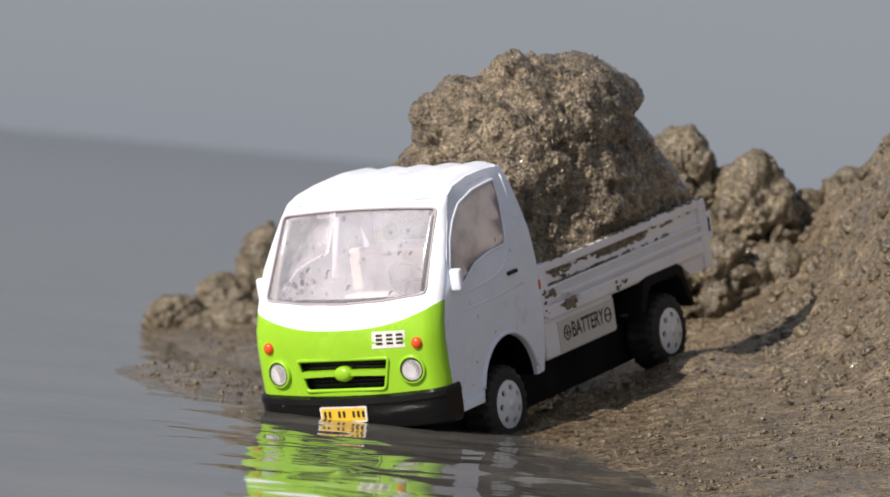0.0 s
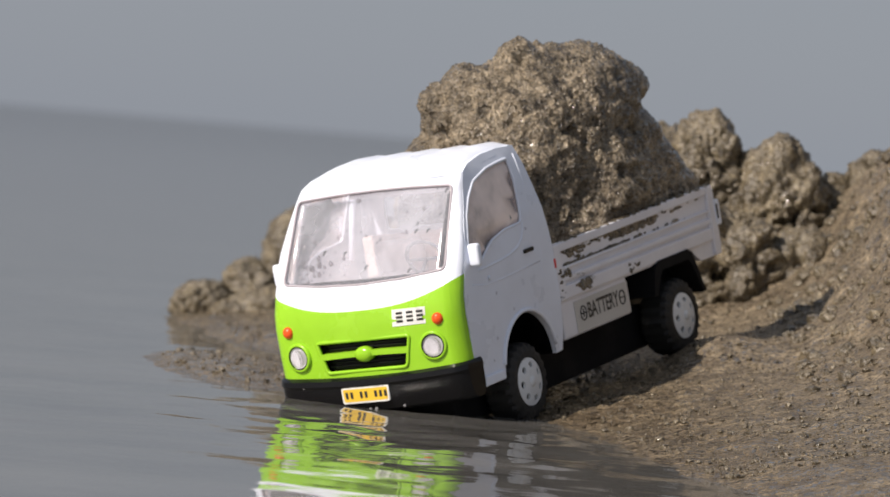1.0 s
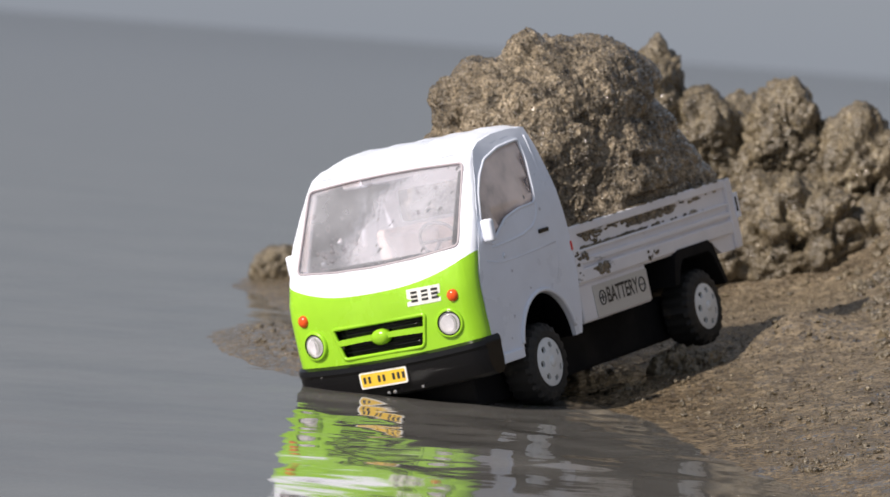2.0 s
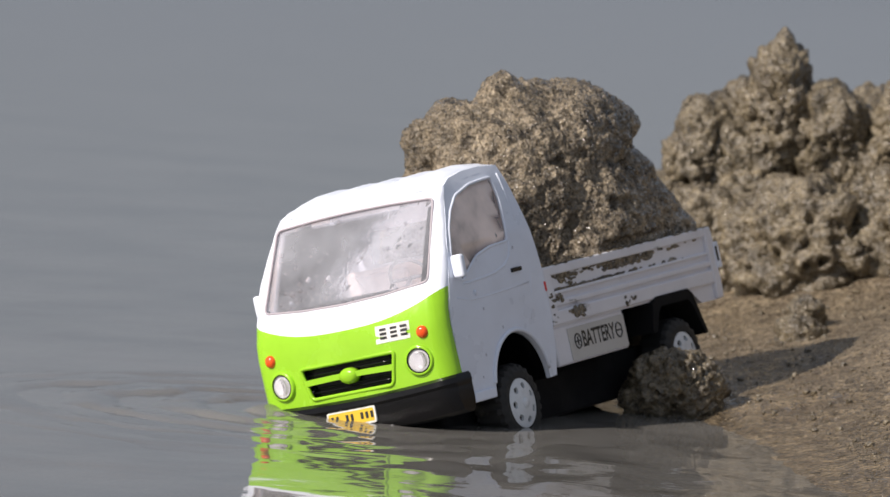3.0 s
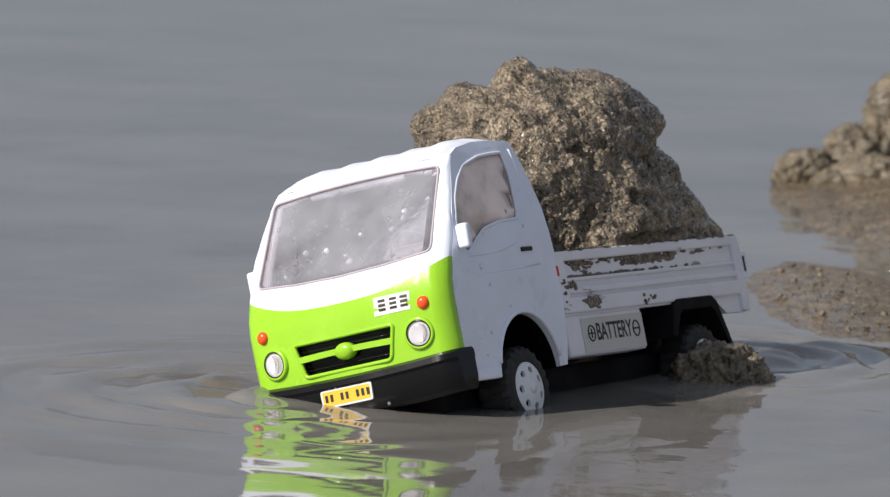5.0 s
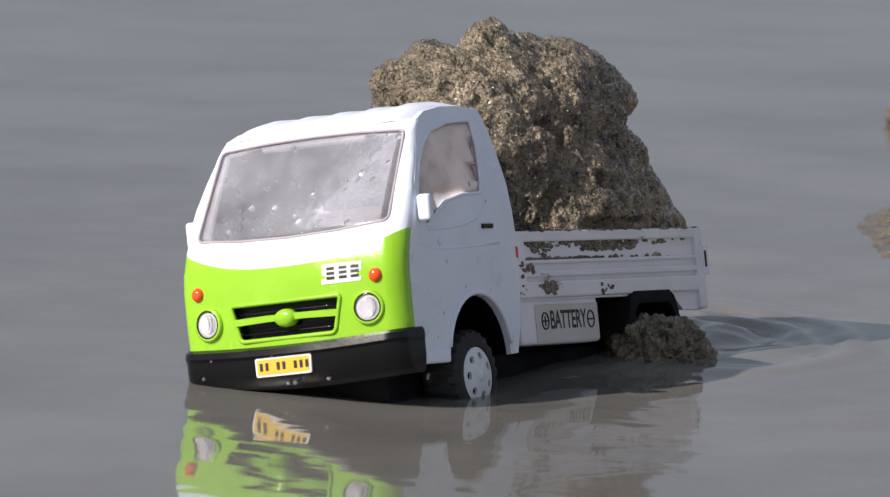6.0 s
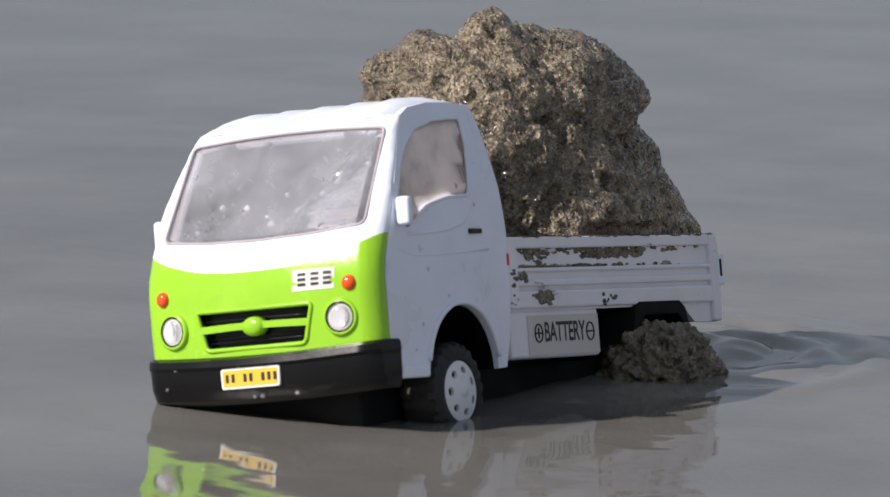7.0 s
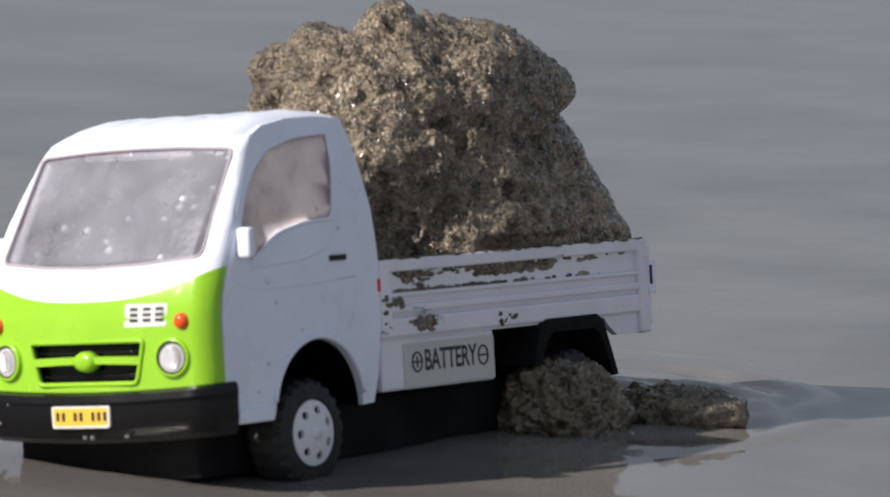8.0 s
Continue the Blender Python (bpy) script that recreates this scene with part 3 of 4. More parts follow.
        part("moulding", tube([place(x, z, 0.015) for x, z in window], 0.045, True), WHITE, wall, smooth=True)
        scoop = [(-1.08, 5.18), (-1.06, 4.98), (-0.90, 4.74), (-0.60, 4.55), (0.0, 4.41), (0.6, 4.36), (1.2, 4.33), (1.75, 4.32)]
        part("moulding", tube([place(x, z, 0.02) for x, z in scoop], 0.045), WHITE, wall, smooth=True)
        part("moulding", tube([place(x, z, 0.02) for x, z in ((-1.90, 7.0), (-1.86, 6.2), (-1.84, 5.2), (-1.80, 4.2), (-1.62, 3.4), (-1.34, 2.95))], 0.03), WHITE, wall, smooth=True)
        part("moulding", tube([place(x, z, 0.025) for x, z in ((-1.65, 3.95), (-0.5, 3.9), (0.6, 3.86), (1.5, 3.86), (2.2, 4.0))], 0.04), WHITE, wall, smooth=True)
        part("wheel_arch", tube([place(x, z, -0.01) for x, z in arc(-0.30, 1.30, 1.50, 170, 10, 24)], 0.06), WHITE, wall, smooth=True)
        part("sill", box(1.28, 2.42, s * 2.98 - 0.12, s * 2.98 + 0.12, 1.2, 1.48, 0.05), WHITE, wall)
        hx = box(-1.36, -0.82, s * 3.06 - 0.04, s * 3.06 + 0.04, 4.30, 4.42, 0.03)
        part("door_handle", hx, BLACK, wall, "black door handle")
        boss = lathe([(0.001, s * 3.10), (0.05, s * 3.095), (0.08, s * 3.05)], 16)
        bmesh.ops.translate(boss, verts=boss.verts, vec=(1.25, 0, 4.02))
        part("boss", boss, WHITE, wall, smooth=True)
        my = 3.24 if s == 1 else 3.10
        mir = box(1.98, 2.22, s * my - 0.17, s * my + 0.17, 4.50, 5.12, 0.08, 3)
        mirror = part("wing_mirror", mir, WHITE, truck, "white plastic wing mirror", True)
        part("stalk", tube([(2.1, s * 2.95, 4.62), (2.1, s * 3.15, 4.70)], 0.07), WHITE, mirror, smooth=True)
        rl = box(-2.50, -2.40, s * 3.02 - 0.05, s * 3.02 + 0.05, 3.58, 3.86, 0.03)
        part("side_marker", rl, RED, wall, "small red side marker")

    # water drops on the door and the bumper
    rnd = random.Random(12)
    for x, z, r in ((1.0, 3.55, 0.04), (1.35, 2.35, 0.04), (-1.2, 4.95, 0.04), (0.2, 2.95, 0.035), (1.7, 1.8, 0.03)):
        d = bmesh.new()
        bmesh.ops.create_icosphere(d, subdivisions=2, radius=1)
        p = side_place(1)(x, z, 0.0)
        for v in d.verts:
            v.co = p + Vector((v.co.x * r, v.co.y * r * 0.6, v.co.z * r * 1.25))
        part("water_drop", d, DROP, truck, "clear water drop", True)
    for k in range(9):
        y = rnd.uniform(-2.4, 2.6)
        p = front_place(y, 1.9, -0.13)
        d = bmesh.new()
        bmesh.ops.create_icosphere(d, subdivisions=2, radius=rnd.uniform(0.03, 0.06))
        bmesh.ops.translate(d, verts=d.verts, vec=(p.x, y, rnd.choice((1.72, 1.30, 1.06)) + 0.1 * (abs(y) / 3) ** 2))
        part("water_drop", d, DROP, truck, "clear water drop", True)

    # roof and cab back
    xs = [1.2 - 0.25 * i for i in range(14)]

    def roof_place(x, y, d):
        base = float(np.interp(x, (-2.4, -2.1, -1.0, 0.0, 0.6, 1.0, 1.35), (7.24, 7.34, 7.42, 7.38, 7.27, 7.14, 7.02)))
        w = 2.56
        drop = 0.30 * max(0.0, (abs(y) - w + 0.5) / 0.5) ** 2
        rib = 0.035 * math.cos(2 * math.pi * y / 0.92) * min(1.0, max(0.0, (0.6 - x) / 0.8)) * (1 if abs(y) < 2.2 else 0)
        return Vector((x, y, base - drop + rib - d))
    brow = [(front_place(y, 6.96, 0).x + 0.05, y) for y in np.linspace(-2.52, 2.52, 13)]
    roof = plate2d(brow + [(0.5, 2.60), (-2.16, 2.56), (-2.16, -2.56), (0.5, -2.60)], [], xs, [i * 0.115 - 2.53 for i in range(45)], roof_place, 0.1)
    sharp(part("roof", roof, WHITE, truck, "ribbed white plastic roof"), 45)
    back_line = [(-2.95, 1.4), (2.95, 1.4), (3.0, 4.6), (2.80, 6.2), (2.5, 7.25), (-2.5, 7.25), (-2.80, 6.2), (-3.0, 4.6)]
    back_hole = rounded([(-2.05, 5.22), (2.05, 5.22), (1.95, 6.15), (-1.95, 6.15)], 0.12)
    bm = plate2d(back_line, [back_hole], [], [4.2, 5.3, 6.6], lambda y, z, d: Vector((float(np.interp(z, (1.4, 2.9, 4.2, 5.3, 6.6, 7.2), (-2.1, -2.42, -2.40, -2.3, -2.12, -2.0))) + d, y, z)), 0.12)
    part("cab_back", bm, WHITE, truck, "white plastic cab back wall")

    # interior
    inside = part("interior", join(box(-2.0, 2.9, -2.75, 2.75, 3.3, 3.5, 0.05), box(-1.9, -1.6, -2.6, 2.6, 3.5, 5.15, 0.1)), PINK, truck, "pale pink plastic interior tub")
    for y in (-1.3, 1.3):
        part("seat", join(box(-1.5, 0.0, y - 0.85, y + 0.85, 3.5, 4.1, 0.15), box(-1.6, -1.3, y - 0.8, y + 0.8, 4.0, 5.0, 0.12)), GREY, inside, "pale grey seat", True)
    part("dashboard", box(1.7, 2.7, -2.6, 2.6, 3.6, 4.4, 0.15), PINK, inside, "pale dashboard", True)
    wheel = [(1.45 + 0.22 * math.sin(a), 1.3 + 0.6 * math.cos(a), 4.75 + 0.52 * math.sin(a)) for a in [2 * math.pi * i / 28 for i in range(28)]]
    part("steering_wheel", join(tube(wheel, 0.05, True), tube([(1.45, 0.75, 4.75), (1.45, 1.85, 4.75)], 0.05), tube([(1.45, 1.3, 4.75), (2.1, 1.3, 4.2)], 0.06)), DARK_GREY, inside, "dark steering wheel", True)
    part("post", tube([(1.95, -0.78, 5.0), (1.45, -0.74, 6.6)], 0.09), WHITE, inside, "white inner post", True)

    # cargo bed
    for s in (1, -1):
        y1 = s * 3.0
        panel_line = [(-2.62, 2.55), (-10.75, 2.55), (-10.95, 2.35), (-11.25, 2.14), (-12.40, 2.12), (-12.42, 4.20), (-2.52, 4.20)]
        bm = plate2d(panel_line, [], [-5, -7.5, -10], [3.2, 3.7], lambda x, z, d: Vector((x, s * (2.90 - d), z)), 0.16)
        side = part("bed_side", bm, WHITE_DIRTY, truck, "white ribbed bed side smeared with mud")
        for z0, z1, out in ((3.96, 4.22, 0.10), (3.42, 3.52, 0.09), (3.10, 3.26, 0.10)):
            part("rib", box(-12.1, -2.9, min(s * 2.86, y1 + s * (out - 0.1)), max(s * 2.86, y1 + s * (out - 0.1)), z0, z1, 0.04), WHITE_DIRTY, side)
        part("lower_rail", box(-12.1, -2.62, min(s * 2.86, s * 3.0), max(s * 2.86, s * 3.0), 2.60, 3.0, 0.05), WHITE_DIRTY, side)
        part("stake", box(-2.92, -2.52, min(s * 2.8, s * 3.02), max(s * 2.8, s * 3.02), 2.6, 4.22, 0.05), WHITE_DIRTY, side)
        part("stake", box(-12.45, -12.08, min(s * 2.8, s * 3.02), max(s * 2.8, s * 3.02), 2.14, 4.22, 0.05), WHITE_DIRTY, side)
        rnd = random.Random(5 + s)
        bits = []
        # smears and splashes: x from, x to, z from, z to, y, how many, least and most radius
        for x0, x1, z0, z1, y, many, r0, r1 in ((-8.9, -5.9, 3.74, 3.94, 2.905, 90, 0.04, 0.10), (-4.5, -3.4, 3.60, 3.86, 2.905, 22, 0.03, 0.08), (-7.2, -3.1, 3.52, 3.56, 2.93, 60, 0.03, 0.05),
                                                (-4.3, -3.85, 2.70, 2.96, 3.0, 26, 0.07, 0.12), (-7.4, -7.2, 2.70, 2.82, 3.0, 5, 0.04, 0.07), (-2.85, -2.62, 2.9, 3.5, 3.02, 10, 0.04, 0.07)):
            for k in range(many):
                x, z, r = rnd.uniform(x0, x1), rnd.uniform(z0, z1), rnd.uniform(r0, r1)
                b = bmesh.new()
                bmesh.ops.create_icosphere(b, subdivisions=1, radius=1)
                for v in b.verts:
                    n = 1 + 0.5 * noise.noise(v.co * 1.7 + Vector((k, s, x0)))
                    v.co = Vector((x + v.co.x * r * 1.7 * n, s * y + v.co.y * 0.025 * n, z + v.co.z * r * 0.8 * n))
                bits.append(b)
        for k in range(330):
            x = -3.2 - 9.0 * rnd.random() ** 1.2
            kind = rnd.random()
            rim = kind < 0.45
            if rim:
                y, z = rnd.uniform(2.80, 3.0), 4.215
            elif kind < 0.93:
                z = rnd.choice((3.945, 3.93, 3.90, 3.86, 3.54, 3.535)) + rnd.uniform(-0.02, 0.02)
                y = 2.905
                if x < -9.0 and rnd.random() < 0.8:
                    continue
            else:
                x, z, y = rnd.choice(((-3.75, 2.86), (-6.9, 2.75), (-3.1, 3.3))) + (3.0,)
                x, z = x + rnd.uniform(-0.22, 0.22), z + rnd.uniform(-0.12, 0.12)
            r = rnd.uniform(0.025, 0.075)
            b = bmesh.new()
            bmesh.ops.create_icosphere(b, subdivisions=2, radius=1)
            long = rnd.uniform(1.2, 3.6) if kind < 0.93 else 1.2
            for v in b.verts:
                n = 1 + 0.6 * noise.noise(v.co * 1.7 + Vector((k, s, 0)))
                v.co = Vector((x + v.co.x * r * long * n, s * y + v.co.y * (0.05 if rim else 0.022) * n, z + v.co.z * r * (0.55 if rim else 0.85) * n))
            bits.append(b)
        tagged(part("mud", join(*bits), SAND_LOAD, side, "dark crumbs of wet sand", True), kind="stuff")
        # black rear wheel guard
        guard_line = [(-7.85, 1.7), (-8.15, 2.48), (-8.40, 2.66), (-10.30, 2.66), (-10.55, 2.50), (-11.02, 1.30), (-10.86, 1.28), (-10.40, 2.20), (-10.2, 2.36), (-8.6, 2.36), (-8.42, 2.22), (-8.1, 1.7)]
        bm = plate2d(guard_line, [], [], [], lambda x, z, d: Vector((x, s * (3.04 - d), z)), 1.0)
        part("wheel_guard", bm, BLACK_MATT, truck, "black plastic rear wheel guard")
        bat = box(-6.62, -2.60, min(s * 2.2, s * 2.88), max(s * 2.2, s * 2.88), 1.48, 2.58, 0.07)
        battery = part("battery_box", bat, WHITE_DIRTY, truck, "white box below the bed with a printed sticker")
        if s == 1:
            part("sticker", box(-6.58, -3.36, 2.885, 2.90, 1.54, 2.44, 0.004, 1), STICKER_GREY, battery, "grey sticker with black lettering")
            cu = bpy.data.curves.new("text", 'FONT')
            cu.body, cu.size, cu.align_x, cu.align_y = "BATTERY", 0.62, 'CENTER', 'CENTER'
            cu.space_character, cu.offset = 0.96, 0.012
            tmp = new("text", cu)
            deps = bpy.context.evaluated_depsgraph_get()
            me = bpy.data.meshes.new_from_object(tmp.evaluated_get(deps))
            bpy.data.objects.remove(tmp)
            bm = bmesh.new()
            bm.from_mesh(me)
            bpy.data.meshes.remove(me)
            w = max(v.co.x for v in bm.verts) - min(v.co.x for v in bm.verts)
            for v in bm.verts:
                v.co = Vector((-5.0 - v.co.x * 1.86 / w, 2.906, 2.04 + v.co.y))
            for cx in (-3.82, -6.17):
                ring = tube([(cx + 0.17 * math.cos(a), 2.904, 2.04 + 0.20 * math.sin(a)) for a in [2 * math.pi * i / 20 for i in range(20)]], 0.022, True, 6)
                bar = tube([(cx - 0.12, 2.904, 2.04), (cx + 0.12, 2.904, 2.04)], 0.022, False, 6)
                bits = [ring, bar]
                if cx > -5:
                    bits.append(tube([(cx, 2.904, 1.92), (cx, 2.904, 2.16)], 0.022, False, 6))
                bm = join(bm, *bits)
            part("lettering", bm, INK, battery, "black printed word between plus and minus signs")
    floor = part("bed_floor", box(-12.4, -2.5, -2.85, 2.85, 2.6, 2.8, 0.03), WHITE_DIRTY, truck, "white bed floor")
    part("bed_front", box(-2.62, -2.5, -2.9, 2.9, 2.6, 4.2, 0.03), WHITE_DIRTY, truck)
    gate = part("tailgate", box(-12.62, -12.46, -2.95, 2.95, 2.3, 4.1, 0.05), WHITE_DIRTY, truck, "white tailgate")
    for s in (1, -1):
        part("latch", box(-12.66, -12.40, s * 3.0 - 0.06, s * 3.0 + 0.06, 3.0, 3.75, 0.03), WHITE, gate)
        part("slot", box(-12.50, -12.42, s * 3.066 - 0.012, s * 3.066 + 0.012, 3.2, 3.62, 0.005), BLACK, gate)
    part("chassis", box(-12.0, 2.6, -1.5, 1.5, 1.2, 1.9, 0.08), BLACK, truck, "black plastic underbody")
    # no real part: a black slab below the chassis stands in for shade
    part("shade_slab", box(-9.0, 2.4, -2.75, 1.98, 0.12, 1.4, 0.1), BLACK_MATT, truck, "black slab added for the shade under the truck")
    part("bed_frame", box(-10.6, -2.4, -2.2, 2.2, 1.8, 2.6, 0.08), BLACK, truck)
    part("cab_floor", box(-2.3, 2.5, -2.8, 2.8, 2.85, 3.3, 0.08), BLACK, truck)
    for x in (0.0, -9.4):
        part("axle", tube([(x, -2.4, 0.85), (x, 2.4, 0.85)], 0.18, False, 12), BLACK, truck, smooth=True)
    for s in (1, -1):
        well = bmesh.new()
        rows = [[well.verts.new((x, s * y, z)) for x, z in arc(-0.30, 1.30, 1.43, 180, 0, 20)] for y in (1.3, 2.9)]
        for a, b in zip(rows[0], rows[0][1:]):
            k = rows[0].index(a)
            well.faces.new((a, b, rows[1][k + 1], rows[1][k]))
        well.faces.new(rows[0])
        part("wheel_well", well, BLACK, truck, "black wheel well", True)

    for x in (0.0, -9.4):
        for s in (1, -1):
            make_wheel(truck, x, s)
    return truck


truck = make_truck()

# ---- the load ----
load_bm = blob([((-7.6, 0.0, 5.9), (3.75, 2.55, 3.5)), ((-5.8, -0.5, 7.1), (1.9, 1.7, 2.15)), ((-8.85, 0.85, 7.4), (2.3, 1.85, 1.95)), ((-6.9, 0.3, 8.75), (0.95, 0.85, 0.95)), ((-8.0, 0.6, 8.5), (1.4, 1.1, 0.9)),
                ((-10.55, 1.6, 7.65), (0.8, 0.8, 0.75)), ((-10.4, 0.95, 4.7), (2.4, 1.8, 2.4)), ((-11.7, 1.6, 3.95), (1.6, 1.25, 1.35)), ((-11.1, 1.05, 4.6), (1.9, 1.6, 1.8)), ((-9.9, 1.0, 5.95), (2.1, 1.7, 1.75)), ((-10.8, -0.8, 3.6), (1.9, 1.9, 1.6)),
                ((-5.0, -0.5, 3.7), (2.2, 2.1, 1.7)), ((-5.0, -1.3, 8.4), (0.7, 0.65, 0.6)), ((-8.4, 1.35, 4.6), (2.9, 1.75, 2.7)), ((-4.9, -1.6, 5.4), (2.0, 1.2, 2.2))],
               7, 0.25, 0.62, 3, 0.065, 2.81, 0.17)
for v in load_bm.verts:
    # the bed walls hold the foot of the heap
    if v.co.z < 4.5:
        v.co.y = max(-2.70, min(2.70, v.co.y))
        v.co.x = min(-2.68, v.co.x)
    v.co.x = max(-12.34 + 0.2 * max(0.0, v.co.z - 4.4), v.co.x)
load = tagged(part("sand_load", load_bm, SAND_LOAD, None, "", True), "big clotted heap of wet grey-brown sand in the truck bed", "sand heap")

# ---- clots of sand on the bank ----
def clot(x, y, base, r, top, seed, label, level=5, wide=1.0):
    """One craggy lump of clotted sand that rises from base to top."""
    tall = (top - base) / 2
    rnd = random.Random(seed)
    lobes = [((0, 0, 0.75 * tall), (r * wide, r, 1.15 * tall))]
    for _ in range(14):
        a, h = rnd.uniform(0, 6.28), rnd.uniform(0.2, 1.75)
        k = 0.75 * math.sqrt(max(0.1, 1 - ((h - 0.75) / 1.2) ** 2))
        q = min(r, tall * 1.4) * rnd.uniform(0.22, 0.44)
        lobes.append(((k * r * wide * math.cos(a), k * r * math.sin(a), min(h * tall, 1.95 * tall - q)), (q, q, q * rnd.uniform(0.7, 1.0))))
    size = (r + tall) / 2
    bm = blob(lobes, level, 0.20 * size, 1.9 / size, seed, 0.04, -0.6, 0.17 * size)
    ob = part("sand_clot", bm, SAND, None, "", True)
    ob.location = (x * CM, y * CM, base * CM)
    return tagged(ob, label, "sand clot", "clots of sand on the bank")


# the ridge that closes the flat: one lump shouldering the next
for x, y, base, r, top, seed, level, wide in ((1.5, 170.5, 1.0, 2.2, 8.7, 15, 6, 1.1), (5.4, 170.5, 1.2, 2.3, 8.9, 19, 6, 1.2), (9.6, 170.0, 2.0, 1.8, 8.0, 25, 6, 1.2), (2.5, 169.5, 5.8, 1.15, 10.4, 17, 6, 1.0), (0.0, 169.5, 3.6, 1.15, 8.3, 16, 6, 1.0),
                                              (4.3, 169.2, 5.4, 1.1, 9.0, 18, 5, 1.2), (6.9, 169.0, 5.6, 1.15, 9.3, 20, 6, 1.25), (9.4, 168.6, 3.6, 1.5, 8.7, 28, 6, 1.15), (11.2, 169.5, 3.6, 1.0, 7.8, 29, 5, 1.0), (12.6, 170.0, 4.0, 1.1, 8.6, 30, 5, 1.0),
                                              (0.4, 167.0, 1.0, 1.5, 5.4, 33, 6, 1.3), (3.6, 166.0, 1.4, 2.0, 5.9, 34, 6, 1.4), (7.2, 166.0, 2.0, 2.0, 6.3, 35, 6, 1.4), (10.0, 166.0, 2.6, 1.2, 5.8, 37, 5, 1.2),
                                              (-2.6, 186.0, 0.3, 1.1, 5.5, 21, 5, 1.0), (-3.8, 186.5, 0.3, 0.9, 4.7, 22, 5, 1.0), (-1.2, 186.0, 0.3, 1.5, 5.0, 27, 5, 1.1), (-2.6, 184.0, 0.2, 1.2, 2.6, 24, 5, 1.8), (0.6, 185.0, 0.3, 1.5, 5.2, 26, 5, 1.0)):
    clot(x, y, base, r, top, seed, "craggy lump of wet grey-brown sand on the bank", level, wide)
for x, y, base, r, top, seed in ((3.4, 155.5, 0.8, 0.8, 1.9, 41), (3.6, 157.0, 1.4, 0.6, 2.4, 42), (13.0, 152, 1.8, 0.5, 3.0, 43)):
    clot(x, y, base, r, top, seed, "small clod of wet sand lying on the flat", 4)
for x, y, base, r, top, seed, wide in ((-7.3, 194.0, 0.2, 1.15, 4.6, 11, 1.15), (-6.0, 194.3, 0.2, 1.0, 4.1, 13, 1.0), (-8.7, 193.5, 0.1, 1.15, 2.5, 14, 1.2), (-7.6, 191.5, 0.0, 0.9, 1.5, 39, 2.2), (-4.6, 190.5, 0.1, 1.2, 2.0, 40, 1.7), (-10.6, 192.5, -0.2, 0.95, 1.5, 12, 1.25), (-9.2, 191.5, -0.1, 0.75, 0.95, 38, 1.3)):
    clot(x, y, base, r, top, seed, "lump of wet sand at the water's edge", 5, wide)
mound = clot(0, 0, -0.9, 1.0, 1.2, 31, "low mound of wet sand pushed up beside the rear wheel", 6, 1.5)

tail = clot(0, 0, -0.7, 1.0, 0.30, 44, "small clod of wet sand dropped in the wake", 5, 1.7)


def wave_patch(name, rx, ry, length, height, swell, facing, open_angle, seed, skin, label):
    """Water heaped into rings round a point of the truck, dying away outwards and to the sides."""
    bm = bmesh.new()
    n, m = 72, 46
    rows = []
    for j in range(1, m + 1):
        f = j / m
        row = []
        for i in range(n):
            a = 2 * math.pi * i / n
            x, y = f * rx * math.cos(a), f * ry * math.sin(a)
            turn = abs((math.degrees(a) - facing + 180) % 360 - 180)
            side = 0.12 + 0.88 * math.exp(-(turn / open_angle) ** 2)
            fade = (1 - f * f) ** 1.5 * side
            r = math.hypot(x, y) + 0.9 * noise.noise(Vector((x * 0.35, y * 0.35, seed))) + 0.25 * noise.noise(Vector((x * 1.1, y * 1.1, seed)))
            h = swell + height * math.sin(2 * math.pi * r / length) * (0.7 + 0.7 * noise.noise(Vector((x * 0.4, y * 0.4, seed + 5)))) + 0.4 * height * noise.noise(Vector((x * 1.3, y * 1.3, seed + 9)))
            row.append(bm.verts.new((x, y, -0.12 + 0.12 * min(1.0, 4 * (1 - f)) + fade * h)))
        rows.append(row)
    bm.faces.new(rows[0])
    for p, q in zip(rows, rows[1:]):
        for i in range(n):
            bm.faces.new((p[i], q[i], q[(i + 1) % n], p[(i + 1) % n]))
    bmesh.ops.recalc_face_normals(bm, faces=bm.faces[:])
    return tagged(part(name, bm, skin, None, "", True), label, "ripples")


bow = wave_patch("bow_wave", 12.0, 15.0, 2.4, 0.20, 0.0, 175, 75, 3, WATER, "rings of grey ripples spreading from the front of the truck")
murk = wave_patch("churned_water", 3.6, 2.4, 1.5, 0.18, 0.06, 175, 120, 8, WATER_MURKY, "brown churned-up water beside the truck's front corner")
wake = wave_patch("wake", 8.0, 10.0, 2.0, 0.22, 0.05, 20, 70, 6, WATER, "dark ripples trailing behind the truck bed")


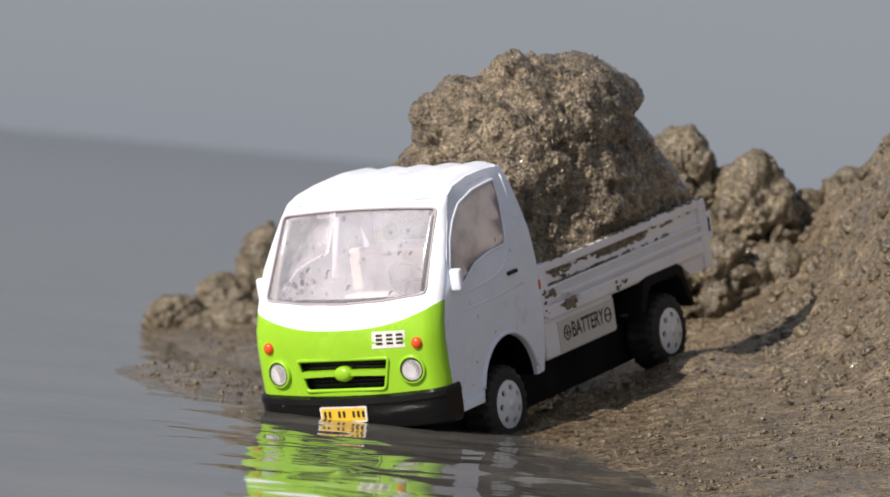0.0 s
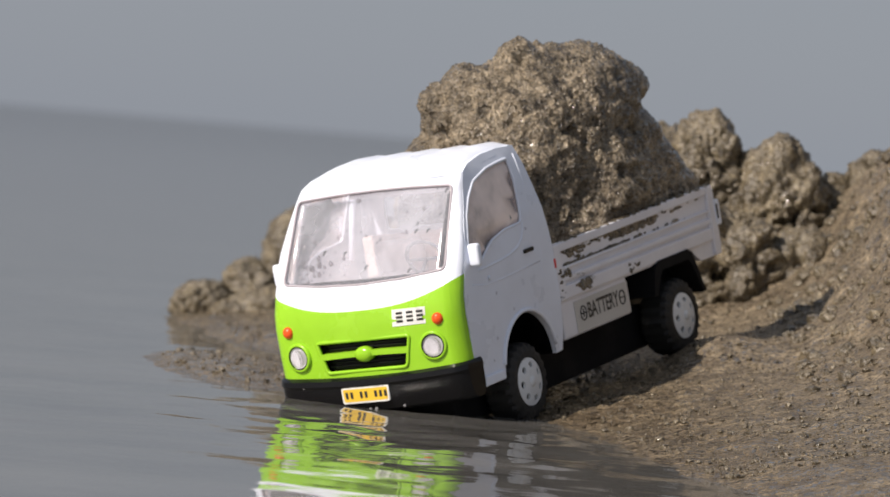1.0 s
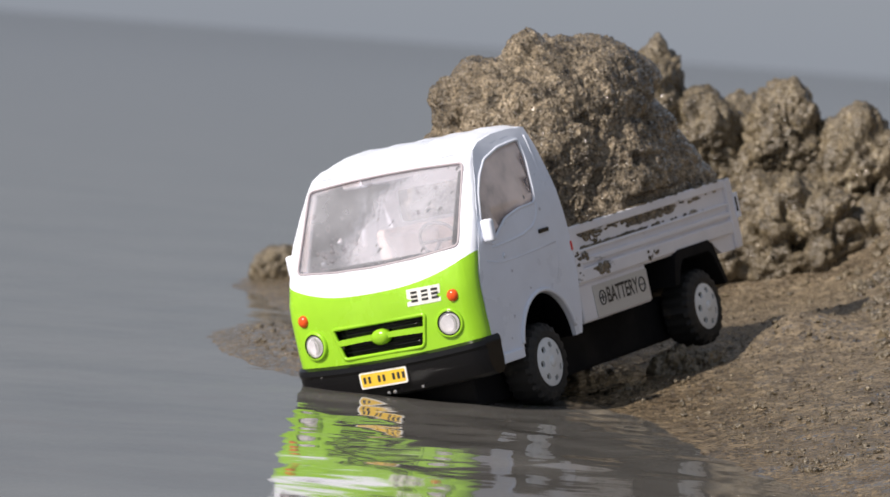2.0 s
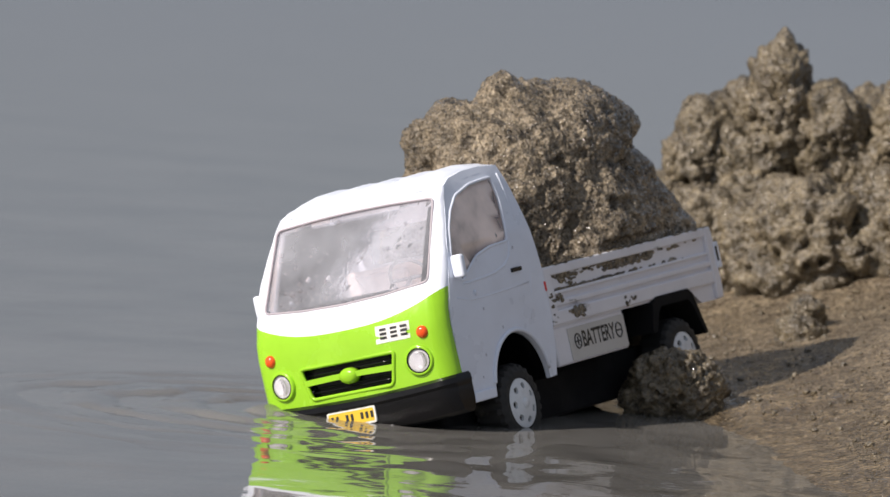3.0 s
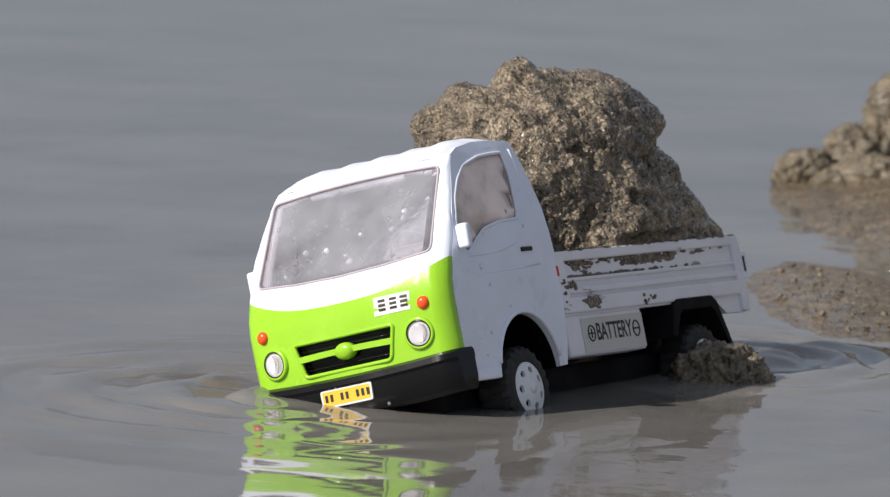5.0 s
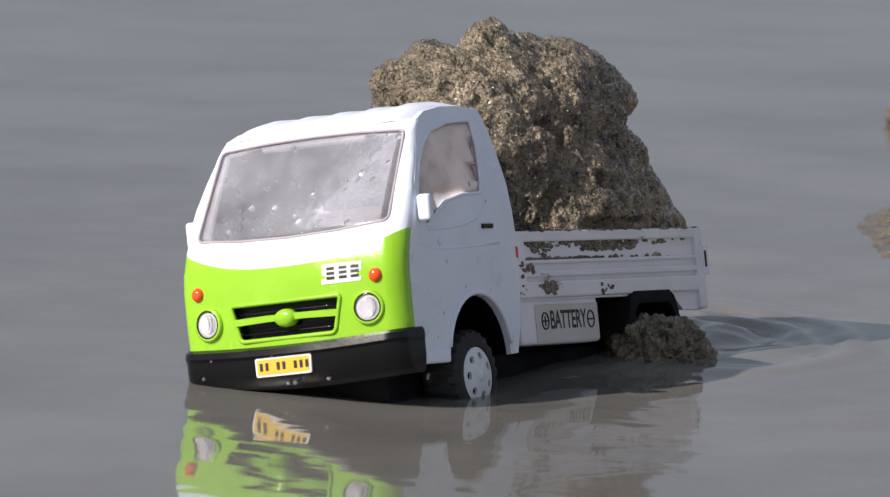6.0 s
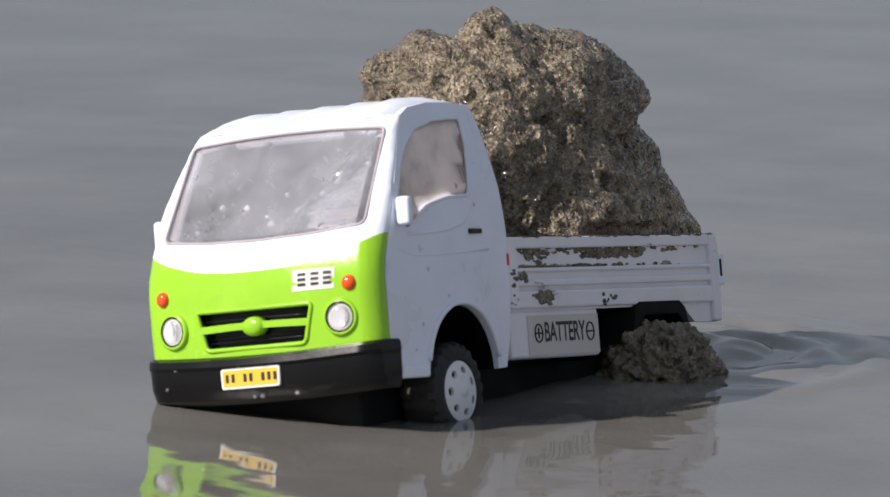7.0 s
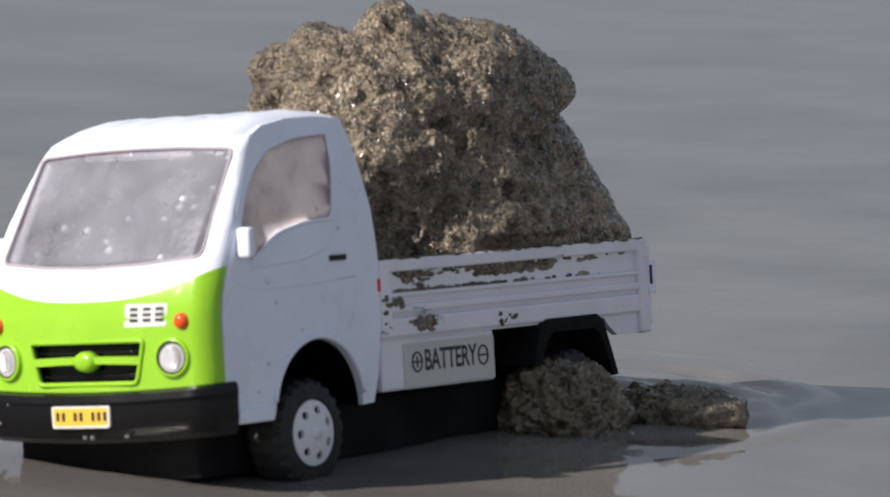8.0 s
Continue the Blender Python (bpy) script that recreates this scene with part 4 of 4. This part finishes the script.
def scatter_crumbs():
    """Loose grains and small clods on the sand, too many to count."""
    rnd = random.Random(8)
    ball = bmesh.new()
    bmesh.ops.create_icosphere(ball, subdivisions=1, radius=1)
    base = [v.co.copy() for v in ball.verts]
    tris = [tuple(v.index for v in f.verts) for f in ball.faces]
    ball.free()
    verts, faces = [], []
    for _ in range(16000):
        x, y = rnd.uniform(-12, 18), 120 + 76 * rnd.random() ** 1.5
        h = ground_height(x, y)
        if h < 0.08:
            continue
        r = 0.026 + 0.10 * rnd.random() ** 9
        n = len(verts)
        sx, sy, sz = (rnd.uniform(0.7, 1.4) for _ in range(3))
        verts += [((x + v.x * r * sx) * CM, (y + v.y * r * sy) * CM, (h + (v.z * 0.7 * sz + 0.2) * r * rnd.uniform(0.8, 1.2)) * CM) for v in base]
        faces += [tuple(n + i for i in f) for f in tris]
    for _ in range(1800):
        # coarser crumbs on the climbing bank
        x, y = rnd.uniform(9, 19), rnd.uniform(138, 170)
        h = ground_height(x, y)
        r = 0.045 + 0.30 * rnd.random() ** 5
        n = len(verts)
        verts += [((x + v.x * r * rnd.uniform(0.8, 1.3)) * CM, (y + v.y * r) * CM, (h + v.z * r * rnd.uniform(0.6, 1.0)) * CM) for v in base]
        faces += [tuple(n + i for i in f) for f in tris]
    me = bpy.data.meshes.new("sand_crumbs")
    me.from_pydata(verts, [], faces)
    me.materials.append(SAND)
    tagged(new("sand_crumbs", me), "loose crumbs of wet sand scattered over the flat", "sand crumbs", kind="stuff")


scatter_crumbs()


# ---- movement ----
TRUCK_ROWS = [
    (0, pose(-0.0067, 1.4229, -0.0041, 7.63, 13.60, -120.14)),
    (0.5, pose(-0.0073, 1.4210, -0.0033, 9.44, 12.33, -118.68)),
    (1, pose(-0.0085, 1.4223, -0.0031, 10.34, 11.99, -118.57)),
    (2.3, pose(-0.0348, 1.3900, -0.0061, 14.18, 7.99, -117.97)),
    (2.5, pose(-0.0437, 1.3813, -0.0081, 13.09, 7.39, -118.00)),
    (3, pose(-0.0661, 1.3664, -0.0121, 15.04, 5.64, -116.97)),
    (3.5, pose(-0.0769, 1.3453, -0.0067, 15.61, 3.91, -117.11)),
    (4, pose(-0.1022, 1.3272, -0.0104, 16.44, 2.71, -116.03)),
    (4.5, pose(-0.1279, 1.3003, -0.0125, 14.44, 0.62, -114.50)),
    (5, pose(-0.1595, 1.2693, -0.0113, 16.56, -1.15, -113.91)),
    (5.2, pose(-0.1743, 1.2491, -0.0112, 16.87, -1.98, -113.80)),
    (6.3, pose(-0.2007, 1.1544, -0.0078, 10.33, -4.17, -110.42)),
    (6.5, pose(-0.2130, 1.1375, -0.0069, 10.44, -4.18, -110.42)),
    (7, pose(-0.2287, 1.0922, -0.0075, 10.58, -4.39, -110.43)),
    (7.5, pose(-0.2676, 1.0517, -0.0062, 11.82, -1.70, -111.13)),
    (8, pose(-0.3019, 0.9926, -0.0032, 7.95, -1.67, -111.88)),
]


def motions():
    walk(truck, TRUCK_ROWS)
    walk(load, TRUCK_ROWS)
    mound_rows, bow_rows, murk_rows, wake_rows, water_rows = [], [], [], [], []
    for t, m in TRUCK_ROWS:
        p = m @ Vector((float(np.interp(t, (0, 3.2, 4.5, 8), (-0.078, -0.078, -0.092, -0.090))), float(np.interp(t, (0, 5, 6.3, 8), (0.033, 0.033, 0.029, 0.028))), 0.0))
        lift = float(np.interp(t, (0, 1.2, 2.3, 4, 4.5, 5.0, 6.3, 8), (-2.0, -2.0, -0.4, -0.55, -0.75, -1.05, -0.95, -0.5)))
        mound_rows.append((t, pose(p.x, p.y, lift * CM, 0, 0, 20)))
        p = m @ Vector((0.030, -0.028, 0.0))
        rise = float(np.interp(t, (0, 2.3, 3.0, 4.2, 5.2, 6.3, 8), (-0.6, -0.5, -0.25, 0.04, 0.05, -0.3, -0.6)))
        bow_rows.append((t, pose(p.x, p.y, rise * CM)))
        p = m @ Vector((0.024, -0.052, 0.0))
        murk_rows.append((t, pose(p.x, p.y, (rise + float(np.interp(t, (0, 3.2, 3.8, 5.2, 6, 8), (-0.3, -0.1, 0, 0, -0.3, -0.4)))) * CM, 0, 0, 15)))
        p = m @ Vector((-0.125, 0.0, 0.0))
        rise = float(np.interp(t, (0, 3.0, 4.2, 8), (-0.5, -0.4, 0.04, 0.05)))
        wake_rows.append((t, pose(p.x, p.y, rise * CM)))
        # the wash draws back a little as the truck drops its nose
        wash = float(np.interp(t, (0, 1, 2.5, 3.0, 3.5, 8), (0, 0, -0.18, -0.26, 0, 0)))
        water_rows.append((t, pose(-0.0125 * t, -0.0075 * t, wash * CM)))
    walk(mound, mound_rows)
    walk(bow, bow_rows)
    walk(murk, murk_rows)
    walk(wake, wake_rows)
    walk(tail, [(0, pose(-0.222, 1.088, -0.015)), (7.5, pose(-0.222, 1.088, -0.015)), (7.95, pose(-0.222, 1.088, -0.001)), (8, pose(-0.222, 1.088, -0.001))])
    walk(water, water_rows)


motions()
